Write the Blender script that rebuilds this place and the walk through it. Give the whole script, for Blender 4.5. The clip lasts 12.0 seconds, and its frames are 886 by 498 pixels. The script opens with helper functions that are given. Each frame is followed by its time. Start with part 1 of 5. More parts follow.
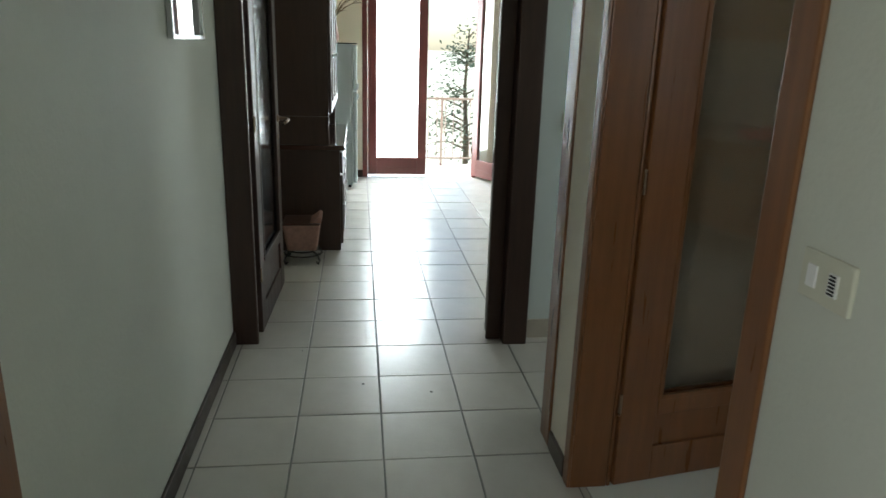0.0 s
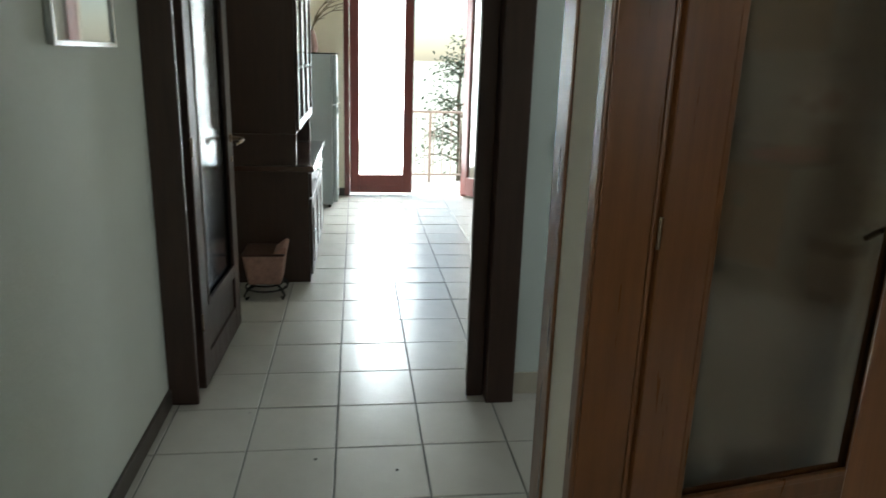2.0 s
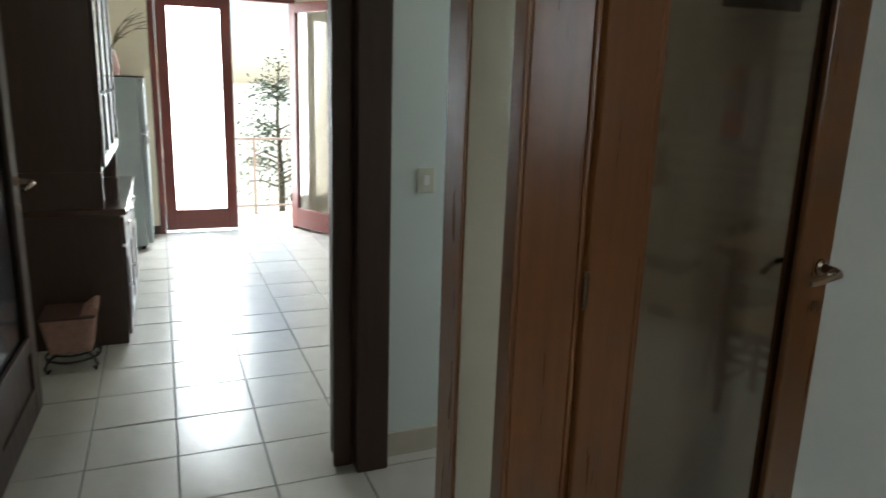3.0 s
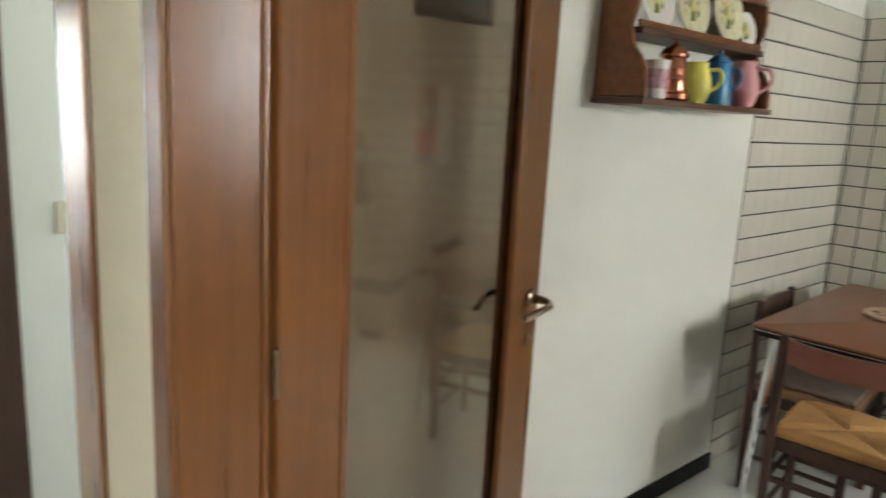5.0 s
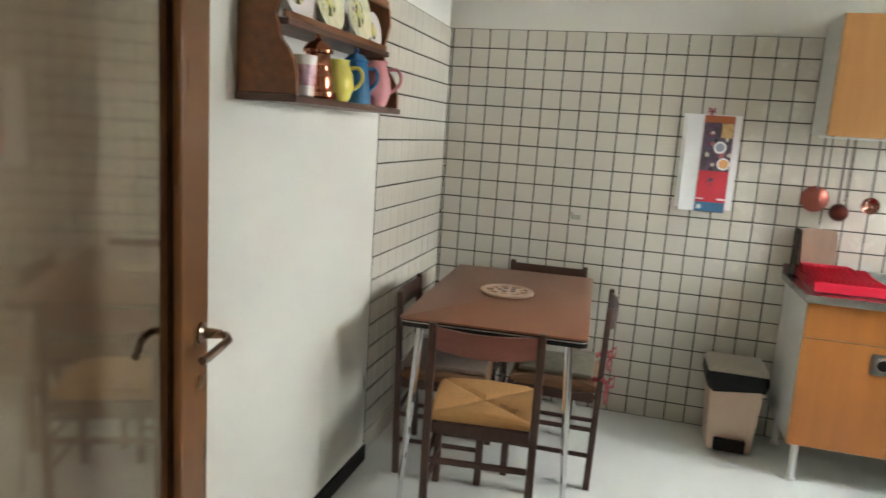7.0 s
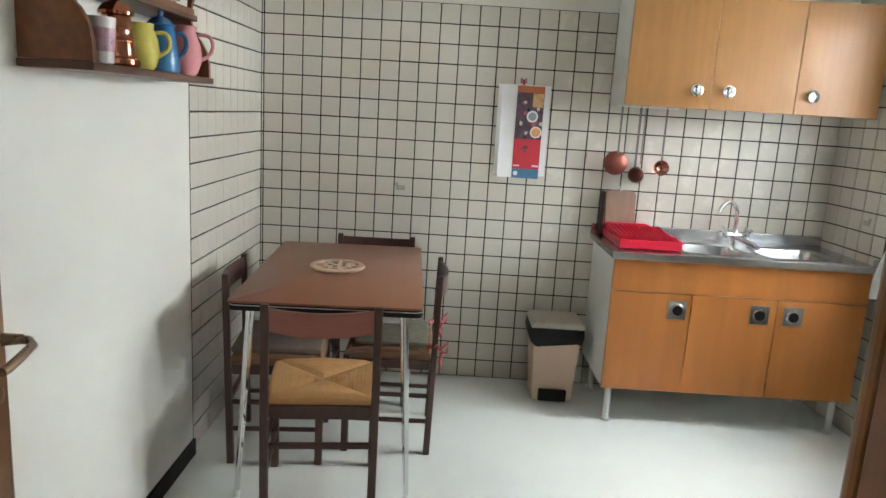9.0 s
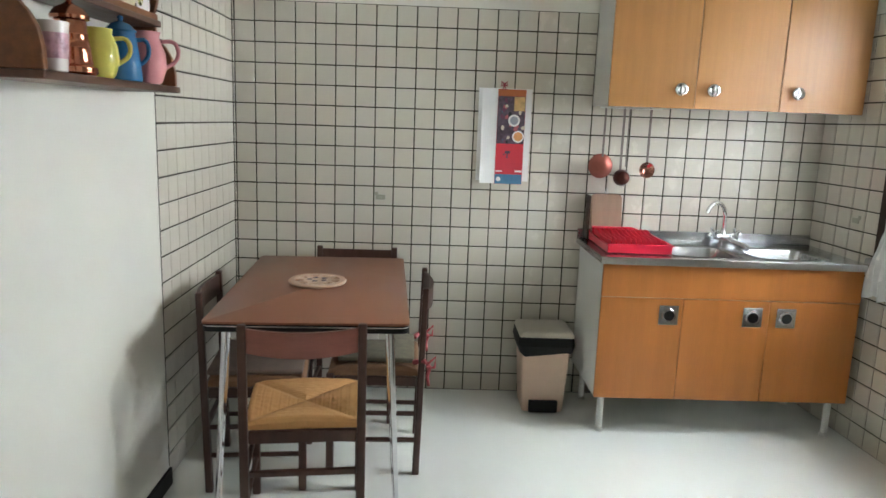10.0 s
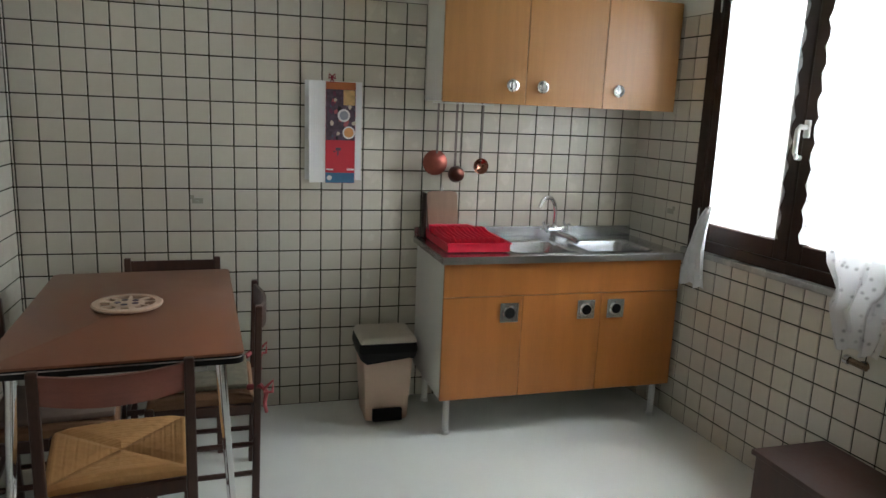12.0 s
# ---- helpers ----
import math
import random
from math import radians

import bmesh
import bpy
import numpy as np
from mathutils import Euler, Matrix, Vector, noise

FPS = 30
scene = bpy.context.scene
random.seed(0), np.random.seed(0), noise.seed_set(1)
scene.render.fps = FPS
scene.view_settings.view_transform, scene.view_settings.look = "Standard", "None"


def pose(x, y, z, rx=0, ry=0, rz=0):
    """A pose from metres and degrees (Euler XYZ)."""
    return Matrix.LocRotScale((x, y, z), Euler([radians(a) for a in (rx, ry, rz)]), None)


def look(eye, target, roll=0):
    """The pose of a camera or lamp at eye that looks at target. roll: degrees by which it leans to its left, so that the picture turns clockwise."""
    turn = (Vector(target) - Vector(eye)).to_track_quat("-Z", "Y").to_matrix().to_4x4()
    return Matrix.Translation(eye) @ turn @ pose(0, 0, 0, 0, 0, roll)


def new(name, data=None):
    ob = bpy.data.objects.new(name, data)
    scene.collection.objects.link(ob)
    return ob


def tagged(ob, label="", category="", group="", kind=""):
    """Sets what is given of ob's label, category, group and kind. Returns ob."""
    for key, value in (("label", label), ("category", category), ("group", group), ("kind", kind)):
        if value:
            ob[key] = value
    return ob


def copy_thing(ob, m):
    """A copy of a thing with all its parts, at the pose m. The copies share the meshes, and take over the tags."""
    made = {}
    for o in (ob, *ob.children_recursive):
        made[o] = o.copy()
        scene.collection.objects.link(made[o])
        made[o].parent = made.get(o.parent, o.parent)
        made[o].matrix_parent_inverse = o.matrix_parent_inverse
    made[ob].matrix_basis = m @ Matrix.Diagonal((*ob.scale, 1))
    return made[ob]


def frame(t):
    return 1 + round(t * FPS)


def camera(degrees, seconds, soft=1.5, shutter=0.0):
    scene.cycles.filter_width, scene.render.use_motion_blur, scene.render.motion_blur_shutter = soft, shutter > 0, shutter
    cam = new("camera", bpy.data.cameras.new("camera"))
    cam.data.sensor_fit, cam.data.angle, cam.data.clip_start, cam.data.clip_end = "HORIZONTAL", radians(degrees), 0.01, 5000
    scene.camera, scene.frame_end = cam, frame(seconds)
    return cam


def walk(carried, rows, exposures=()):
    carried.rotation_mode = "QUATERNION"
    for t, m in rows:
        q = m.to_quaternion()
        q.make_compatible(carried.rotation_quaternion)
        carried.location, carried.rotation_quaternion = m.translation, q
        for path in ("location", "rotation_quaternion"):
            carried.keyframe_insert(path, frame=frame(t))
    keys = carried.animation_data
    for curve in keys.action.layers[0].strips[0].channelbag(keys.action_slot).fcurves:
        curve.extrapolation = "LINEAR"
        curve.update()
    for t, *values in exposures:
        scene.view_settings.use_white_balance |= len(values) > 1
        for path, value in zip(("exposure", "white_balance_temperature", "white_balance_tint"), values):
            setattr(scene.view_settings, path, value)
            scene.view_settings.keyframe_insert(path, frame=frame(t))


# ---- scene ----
cam = camera(65.3, 12.0, shutter=0.4)
PATH = [
    (0, (-0.426, -1.878, 1.426), (-0.362, 0.041, 0.866), 1.7),
    (0.5, (-0.412, -1.800, 1.414), (-0.425, 0.117, 0.845), 1.1),
    (1, (-0.361, -1.628, 1.407), (-0.365, 0.298, 0.870), 0.2),
    (1.5, (-0.322, -1.481, 1.422), (-0.360, 0.439, 0.864), 1.2),
    (2, (-0.310, -1.372, 1.427), (-0.238, 0.555, 0.895), 1.8),
    (2.5, (-0.369, -1.203, 1.437), (-0.083, 0.717, 0.955), 1.1),
    (2.7, (-0.416, -1.121, 1.437), (-0.007, 0.778, 0.959), 1.5),
    (4.3, (-0.287, -0.785, 1.458), (0.729, 0.898, 1.091), 1.1),
    (4.6, (-0.251, -0.739, 1.467), (0.865, 0.869, 1.060), 2.3),
    (4.8, (-0.233, -0.734, 1.448), (0.957, 0.822, 1.047), 2.8),
    (5.2, (-0.199, -0.705, 1.440), (1.219, 0.656, 1.070), 3.2),
    (5.5, (-0.185, -0.630, 1.457), (1.388, 0.550, 1.096), 3.6),
    (6, (-0.173, -0.539, 1.462), (1.574, 0.364, 1.099), 4.3),
    (6.5, (-0.173, -0.504, 1.461), (1.659, 0.221, 1.118), 3.8),
    (7, (-0.150, -0.471, 1.453), (1.750, 0.051, 1.112), 3.8),
    (7.5, (-0.140, -0.445, 1.452), (1.813, -0.193, 1.101), 3.1),
    (7.7, (-0.137, -0.446, 1.450), (1.825, -0.280, 1.101), 2.4),
    (9.5, (-0.097, -0.414, 1.452), (1.864, -0.432, 1.06), 3.2),
    (10, (-0.009, -0.406, 1.441), (1.957, -0.459, 1.075), 2.1),
    (10.5, (0.115, -0.399, 1.446), (2.08, -0.543, 1.106), 3.1),
    (11, (0.168, -0.395, 1.449), (2.114, -0.6, 1.038), 4.0),
    (11.5, (0.189, -0.381, 1.473), (2.094, -0.834, 1.066), 3.4),
    (12, (0.196, -0.36, 1.482), (2.077, -0.92, 1.097), 2.4),
]
EXPO = [(0, 0.83, 6300, 4), (1.5, 0.83, 6300, 4), (2.5, 0.68, 6300, 5), (4.3, 2.3, 6900, 12), (5.5, 2.8, 7050, 12), (7.7, 2.9, 6800, 14), (9.5, 2.95, 6500, 13), (10.3, 2.9, 6500, 13), (11, 2.9, 6600, 13), (11.5, 2.4, 6600, 13), (12, 2.05, 6600, 14)]
walk(cam, [(t, look(eye, target, roll)) for t, eye, target, roll in PATH], EXPO)

# ---- world, sun, daylight and added fill ----
world = bpy.data.worlds.new("sky")
scene.world = world
world.use_nodes = True
wn = world.node_tree.nodes
sky = wn.new("ShaderNodeTexSky")
sky.sky_type = "NISHITA"
sky.sun_disc = False
sky.sun_elevation, sky.sun_rotation = radians(50), radians(-60)
wn["Background"].inputs["Strength"].default_value = 0.15
world.node_tree.links.new(sky.outputs[0], wn["Background"].inputs[0])


def sun_lamp():
    data = bpy.data.lights.new("sun", "SUN")
    data.energy, data.angle, data.color = 5.0, radians(0.5), (1, 0.95, 0.88)
    ob = new("sun", data)
    ob.matrix_world = look((-8, 12, 14), (0, 6, 0))
    return ob


def area_lamp(name, m, w, h, power, color):
    data = bpy.data.lights.new(name, "AREA")
    data.shape, data.size, data.size_y, data.energy, data.color = "RECTANGLE", w, h, power, color
    ob = new(name, data)
    ob.matrix_world = m
    return ob


sun_lamp()
area_lamp("kitchen_window_daylight", look((2.50, -3.08, 1.95), (2.36, -0.4, 0.2)), 1.3, 1.3, 46, (0.88, 0.97, 1.0))
# Fill lamp added behind the start of the walk to brighten the hall.
area_lamp("hall_rear_daylight", look((-1.41, -2.69, 1.5), (0.1, -0.6, 1.0)), 0.9, 1.1, 13, (1.0, 0.96, 0.88))
area_lamp("balcony_daylight", look((-0.48, 6.18, 1.15), (0.05, 0, 0.5)), 1.15, 2.0, 92, (0.9, 0.97, 1.0))
# Added to lift the passage wall; its source is out of view.
area_lamp("passage_daylight", look((2.13, 1.18, 1.5), (0.10, 1.22, 1.1)), 0.7, 1.0, 4.5, (1.0, 0.97, 0.93))

# ---- materials ----


def mat(name, color, rough=0.5, metal=0.0, vary=0.15, scale=6.0, bump=0.0, bump_scale=60.0, grain=None, tint=0.0, coat=0.0, spec=0.5):
    """A surface with broad stains, fine grain and relief. grain: stretch along x, y, z for wood and cloth; tint: spread from piece to piece."""
    m = bpy.data.materials.new(name)
    m.use_nodes = True
    n, l = m.node_tree.nodes, m.node_tree.links
    b = n["Principled BSDF"]
    b.inputs["Roughness"].default_value, b.inputs["Metallic"].default_value = rough, metal
    b.inputs["Specular IOR Level"].default_value = spec
    b.inputs["Coat Weight"].default_value = coat
    b.inputs["Coat Roughness"].default_value = 0.15
    tc = n.new("ShaderNodeTexCoord")
    mp = n.new("ShaderNodeMapping")
    l.new(tc.outputs["Object"], mp.inputs[0])
    if grain:
        mp.inputs["Scale"].default_value = grain
    a = n.new("ShaderNodeTexNoise")
    a.inputs["Scale"].default_value, a.inputs["Detail"].default_value = scale, 6
    l.new(mp.outputs[0], a.inputs[0])
    f = n.new("ShaderNodeTexNoise")
    f.inputs["Scale"].default_value, f.inputs["Detail"].default_value = bump_scale, 3
    l.new(mp.outputs[0], f.inputs[0])
    add = n.new("ShaderNodeMath")
    add.operation = "MULTIPLY_ADD"
    add.inputs[1].default_value = 0.35
    l.new(f.outputs[0], add.inputs[0])
    l.new(a.outputs[0], add.inputs[2])
    src = add.outputs[0]
    if tint:
        oi = n.new("ShaderNodeObjectInfo")
        ra = n.new("ShaderNodeMath")
        ra.operation = "MULTIPLY_ADD"
        ra.inputs[1].default_value = tint
        gi = n.new("ShaderNodeNewGeometry")
        sm = n.new("ShaderNodeMath")
        sm.operation = "PINGPONG"
        sm.inputs[1].default_value = 1.0
        s0 = n.new("ShaderNodeMath")
        l.new(oi.outputs["Random"], s0.inputs[0])
        l.new(gi.outputs["Random Per Island"], s0.inputs[1])
        l.new(s0.outputs[0], sm.inputs[0])
        l.new(sm.outputs[0], ra.inputs[0])
        l.new(src, ra.inputs[2])
        src = ra.outputs[0]
    r = n.new("ShaderNodeMapRange")
    r.inputs[1].default_value, r.inputs[2].default_value = 0.35, 1.0 + tint
    r.inputs[3].default_value, r.inputs[4].default_value = 1 - vary, 1 + vary
    l.new(src, r.inputs[0])
    mul = n.new("ShaderNodeVectorMath")
    mul.operation = "SCALE"
    mul.inputs[0].default_value = color
    l.new(r.outputs[0], mul.inputs["Scale"])
    l.new(mul.outputs[0], b.inputs["Base Color"])
    rr = n.new("ShaderNodeMapRange")
    rr.inputs[1].default_value, rr.inputs[2].default_value = 0.3, 0.7
    rr.inputs[3].default_value, rr.inputs[4].default_value = max(rough - min(0.06, vary * 0.3), 0.02), min(rough + min(0.06, vary * 0.3), 1)
    l.new(a.outputs[0], rr.inputs[0])
    l.new(rr.outputs[0], b.inputs["Roughness"])
    if bump:
        bp = n.new("ShaderNodeBump")
        bp.inputs["Strength"].default_value, bp.inputs["Distance"].default_value = 1.0, bump
        l.new(f.outputs[0], bp.inputs["Height"])
        l.new(bp.outputs[0], b.inputs["Normal"])
    return m


def glass_mat(name, color, rough=0.0, ior=1.5):
    m = bpy.data.materials.new(name)
    m.use_nodes = True
    b = m.node_tree.nodes["Principled BSDF"]
    b.inputs["Base Color"].default_value = (*color, 1)
    b.inputs["Transmission Weight"].default_value = 1.0
    b.inputs["Roughness"].default_value = rough
    b.inputs["IOR"].default_value = ior
    return m


def lace_mat():
    m = bpy.data.materials.new("white lace")
    m.use_nodes = True
    n, l = m.node_tree.nodes, m.node_tree.links
    out = n["Material Output"]
    n.remove(n["Principled BSDF"])
    d, t, tr, mx, mx2 = n.new("ShaderNodeBsdfDiffuse"), n.new("ShaderNodeBsdfTranslucent"), n.new("ShaderNodeBsdfTransparent"), n.new("ShaderNodeMixShader"), n.new("ShaderNodeMixShader")
    d.inputs[0].default_value = t.inputs[0].default_value = (0.8, 0.81, 0.78, 1)
    tc, v, r = n.new("ShaderNodeTexCoord"), n.new("ShaderNodeTexVoronoi"), n.new("ShaderNodeMapRange")
    v.inputs["Scale"].default_value = 28
    l.new(tc.outputs["Object"], v.inputs[0])
    r.inputs[1].default_value, r.inputs[2].default_value, r.inputs[3].default_value, r.inputs[4].default_value = 0.10, 0.30, 0.12, 0.30
    l.new(v.outputs["Distance"], r.inputs[0])
    dk = n.new("ShaderNodeMapRange")
    dk.inputs[1].default_value, dk.inputs[2].default_value, dk.inputs[3].default_value, dk.inputs[4].default_value = 0.10, 0.30, 0.35, 0.85
    l.new(v.outputs["Distance"], dk.inputs[0])
    for q in (d, t):
        l.new(dk.outputs[0], q.inputs[0])
    mx.inputs[0].default_value = 0.5
    l.new(d.outputs[0], mx.inputs[1])
    l.new(t.outputs[0], mx.inputs[2])
    l.new(r.outputs[0], mx2.inputs[0])
    l.new(mx.outputs[0], mx2.inputs[1])
    l.new(tr.outputs[0], mx2.inputs[2])
    l.new(mx2.outputs[0], out.inputs[0])
    return m


def motif_mat():
    """Painted leaves and flowers in yellow, green, rose and ink on cream."""
    m = bpy.data.materials.new("painted china motif")
    m.use_nodes = True
    n, l = m.node_tree.nodes, m.node_tree.links
    b = n["Principled BSDF"]
    b.inputs["Roughness"].default_value = 0.2
    tc, t, r = n.new("ShaderNodeTexCoord"), n.new("ShaderNodeTexNoise"), n.new("ShaderNodeValToRGB")
    t.inputs["Scale"].default_value, t.inputs["Detail"].default_value, t.inputs["Distortion"].default_value = 17, 2, 1.2
    l.new(tc.outputs["Object"], t.inputs[0])
    l.new(t.outputs[0], r.inputs[0])
    e = r.color_ramp.elements
    e[0].position, e[0].color = 0.38, (0.05, 0.06, 0.03, 1)
    e[1].position, e[1].color = 0.66, (0.34, 0.13, 0.15, 1)
    for p, c in ((0.43, (0.28, 0.30, 0.10, 1)), (0.47, (0.68, 0.60, 0.16, 1)), (0.53, (0.66, 0.63, 0.48, 1)), (0.60, (0.60, 0.56, 0.44, 1))):
        e.new(p).color = c
    l.new(r.outputs[0], b.inputs["Base Color"])
    return m


M_WALL = mat("cream hall plaster", (0.60, 0.62, 0.56), 0.8, vary=0.05, scale=2.5, bump=0.0008, bump_scale=90)
M_WHITE = mat("white kitchen plaster", (0.71, 0.69, 0.63), 0.75, vary=0.03, scale=2, bump=0.0005, bump_scale=120)
M_CREAM = mat("warm cream plaster", (0.82, 0.75, 0.60), 0.8, vary=0.04, scale=2, bump=0.0006, bump_scale=100)
M_PIER = mat("pale cream pier plaster", (0.84, 0.79, 0.69), 0.8, vary=0.04, scale=2, bump=0.0006, bump_scale=100)
M_CEIL = mat("ceiling paint", (0.66, 0.64, 0.58), 0.9, vary=0.03, scale=1.5)
M_TILE = mat("glazed off-white tile", (0.620, 0.582, 0.508), 0.26, vary=0.10, scale=9, bump=0.0006, bump_scale=25, tint=0.25)
M_GROUT = mat("dark grout", (0.022, 0.018, 0.010), 0.9, vary=0.3, scale=20)
M_FTILE = mat("hall floor tile", (0.56, 0.54, 0.50), 0.24, vary=0.10, scale=5, bump=0.0009, bump_scale=14, tint=0.25)
M_FGROUT = mat("floor grout", (0.20, 0.20, 0.19), 0.8, vary=0.2, scale=20)
M_KFLOOR = mat("pale kitchen floor", (0.80, 0.82, 0.78), 0.25, vary=0.025, scale=3, bump=0.0004, bump_scale=30, tint=0.15)
M_DARK = mat("dark stained wood", (0.044, 0.021, 0.014), 0.42, vary=0.3, scale=5, bump=0.0004, bump_scale=30, grain=(9, 9, 0.7))
M_DARKTOP = mat("polished dark counter", (0.07, 0.035, 0.025), 0.12, vary=0.2, scale=5, grain=(9, 1, 9), coat=0.8)
M_DOOR = mat("mahogany door wood", (0.185, 0.072, 0.023), 0.32, vary=0.22, scale=4, bump=0.0002, bump_scale=30, grain=(9, 9, 0.6), spec=0.5, coat=0.25)
M_CHAIR = mat("dark brown chair wood", (0.068, 0.028, 0.020), 0.4, vary=0.25, scale=8, grain=(5, 5, 1), bump=0.0003, bump_scale=40)
M_BACK = mat("reddish brown backrest", (0.25, 0.082, 0.060), 0.35, vary=0.2, scale=6, grain=(6, 1, 6))
M_HONEY = mat("honey veneer", (0.44, 0.160, 0.040), 0.34, vary=0.16, scale=3, grain=(5, 5, 0.4), bump=0.0001, bump_scale=50)
M_HONEYC = mat("pale oak veneer", (0.36, 0.172, 0.058), 0.35, vary=0.10, scale=5, grain=(10, 10, 0.5), bump=0.0001, bump_scale=50)
M_SHELF = mat("walnut shelf wood", (0.20, 0.070, 0.022), 0.38, vary=0.35, scale=6, grain=(2, 6, 6), bump=0.0003, bump_scale=40)
M_SHELFDARK = mat("dark walnut shelf board", (0.095, 0.040, 0.024), 0.42, vary=0.35, scale=6, grain=(2, 6, 6), bump=0.0003, bump_scale=40)
M_WHLAM = mat("white laminate", (0.72, 0.73, 0.70), 0.35, vary=0.05)
M_TABLE = mat("brown laminate", (0.25, 0.092, 0.046), 0.33, vary=0.04, scale=14, bump=0.0001, bump_scale=300)
M_BLACK = mat("black plastic", (0.010, 0.009, 0.009), 0.5, vary=0.2, spec=0.2)
M_SKIRT = mat("dark skirting", (0.05, 0.035, 0.028), 0.4, vary=0.3, scale=10)
M_CHROME = mat("chrome", (0.75, 0.76, 0.78), 0.12, 1.0, vary=0.05)
M_STEEL = mat("brushed steel", (0.55, 0.56, 0.57), 0.24, 1.0, vary=0.08, scale=8, grain=(1, 8, 1))
M_BRASS = mat("aged bronze", (0.30, 0.22, 0.16), 0.28, 1.0, vary=0.2)
M_COPPER = mat("polished copper", (0.27, 0.080, 0.058), 0.38, 0.75, vary=0.25, scale=12)
M_POT = mat("shiny copper", (0.62, 0.24, 0.15), 0.12, 1.0, vary=0.1, scale=12)
M_RUSH = mat("woven rush", (0.66, 0.345, 0.13), 0.7, vary=0.12, scale=4, bump=0.002, bump_scale=60, grain=(1, 1, 1))
M_RED = mat("red plastic", (0.66, 0.016, 0.048), 0.35, vary=0.08)
M_BEIGE = mat("beige plastic", (0.62, 0.44, 0.33), 0.4, vary=0.06)
M_LID = mat("grey beige lid", (0.50, 0.46, 0.39), 0.45, vary=0.1)
M_PLATE = mat("switch plate", (0.60, 0.60, 0.50), 0.35, vary=0.05)
M_IVORY = mat("ivory socket", (0.34, 0.33, 0.27), 0.35, vary=0.1)
M_YEL = mat("yellow enamel", (0.62, 0.57, 0.13), 0.1, vary=0.08)
M_BLUE = mat("blue enamel", (0.03, 0.15, 0.34), 0.1, vary=0.15)
M_PINK = mat("pink enamel", (0.62, 0.26, 0.28), 0.1, vary=0.08)
M_MUG = mat("white glazed china", (0.72, 0.68, 0.66), 0.2, vary=0.05)
M_FLOWER = mat("faded flower print", (0.50, 0.30, 0.36), 0.3, vary=0.5, scale=40)
M_CHINA = mat("painted china", (0.70, 0.66, 0.45), 0.2, vary=0.2, scale=25)
M_BOARD = mat("beech board", (0.30, 0.185, 0.125), 0.55, vary=0.2, scale=5, grain=(6, 6, 0.8))
M_PAPER = mat("white paper", (0.80, 0.80, 0.80), 0.7, vary=0.03)
M_PRED = mat("printed red", (0.60, 0.04, 0.06), 0.45, vary=0.1)
M_PBLUE = mat("printed blue", (0.06, 0.20, 0.36), 0.45, vary=0.2)
M_PDARK = mat("printed dark", (0.10, 0.07, 0.10), 0.45, vary=0.6, scale=30)
M_PTAN = mat("printed tan", (0.62, 0.40, 0.18), 0.45, vary=0.3, scale=30)
M_FRIDGE = mat("fridge enamel", (0.36, 0.41, 0.42), 0.3, vary=0.04)
M_MARBLE = mat("grey marble", (0.42, 0.42, 0.40), 0.25, vary=0.3, scale=12)
M_TERRA = mat("wicker pink", (0.36, 0.20, 0.16), 0.7, vary=0.3, scale=30, bump=0.002, bump_scale=80)
M_HANDLE = mat("worn grey iron", (0.20, 0.17, 0.16), 0.4, 0.7)
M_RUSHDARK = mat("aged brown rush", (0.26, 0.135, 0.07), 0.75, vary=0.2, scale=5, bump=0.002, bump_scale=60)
M_IRON = mat("black iron", (0.02, 0.018, 0.018), 0.45, 0.6)
M_TWIG = mat("dry twig", (0.14, 0.10, 0.05), 0.8, vary=0.3)
M_LEAF = mat("tree foliage", (0.11, 0.14, 0.09), 0.6, vary=0.4, scale=3)
M_BARK = mat("bark", (0.12, 0.09, 0.06), 0.9, vary=0.3, bump=0.01, bump_scale=12)
# Paler than grass: the distant haze and glare are put into this colour.
M_HAZEGRASS = mat("far meadow", (0.50, 0.52, 0.42), 0.9, vary=0.4, scale=0.3)
M_RAIL = mat("painted railing", (0.42, 0.34, 0.30), 0.45, vary=0.15)
M_CLOTH = mat("patterned cushion", (0.20, 0.18, 0.13), 0.9, vary=0.3, scale=30, bump=0.001, bump_scale=200)
M_RIBBON = mat("red ribbon", (0.50, 0.10, 0.11), 0.7, vary=0.2)
M_WINWOOD = mat("dark window wood", (0.032, 0.015, 0.010), 0.5, vary=0.3, scale=5, grain=(9, 9, 0.7), spec=0.3)
M_REDWOOD = mat("red brown balcony door wood", (0.16, 0.035, 0.028), 0.35, vary=0.2, scale=5, grain=(9, 9, 0.7))
M_GREYW = mat("blue grey plaster", (0.66, 0.72, 0.71), 0.8, vary=0.04, scale=2, bump=0.0006, bump_scale=100)
G_CLEAR = glass_mat("clear glass", (0.97, 0.98, 0.97))
G_SMOKE = glass_mat("smoked door glass", (0.35, 0.295, 0.225), 0.05, 1.65)
G_HALL = glass_mat("frosted hall door glass", (0.10, 0.11, 0.12), 0.12)
M_LACE = lace_mat()

# ---- mesh helpers ----


def part(name, bm, material, parent=None, label="", category="", kind="", group="", smooth=False):
    me = bpy.data.meshes.new(name)
    bmesh.ops.recalc_face_normals(bm, faces=bm.faces)
    if smooth:
        for f in bm.faces:
            f.smooth = True
        for e in bm.edges:
            if len(e.link_faces) == 2 and e.calc_face_angle(0) > 0.7:
                e.smooth = False
    bm.to_mesh(me)
    bm.free()
    me.materials.append(material)
    ob = new(name, me)
    ob.parent = parent
    return tagged(ob, label, category, group, kind)


def thing(name, at, label, category, group=""):
    ob = new(name)
    ob.location = at
    ob.empty_display_size = 0.1
    return tagged(ob, label, category, group)


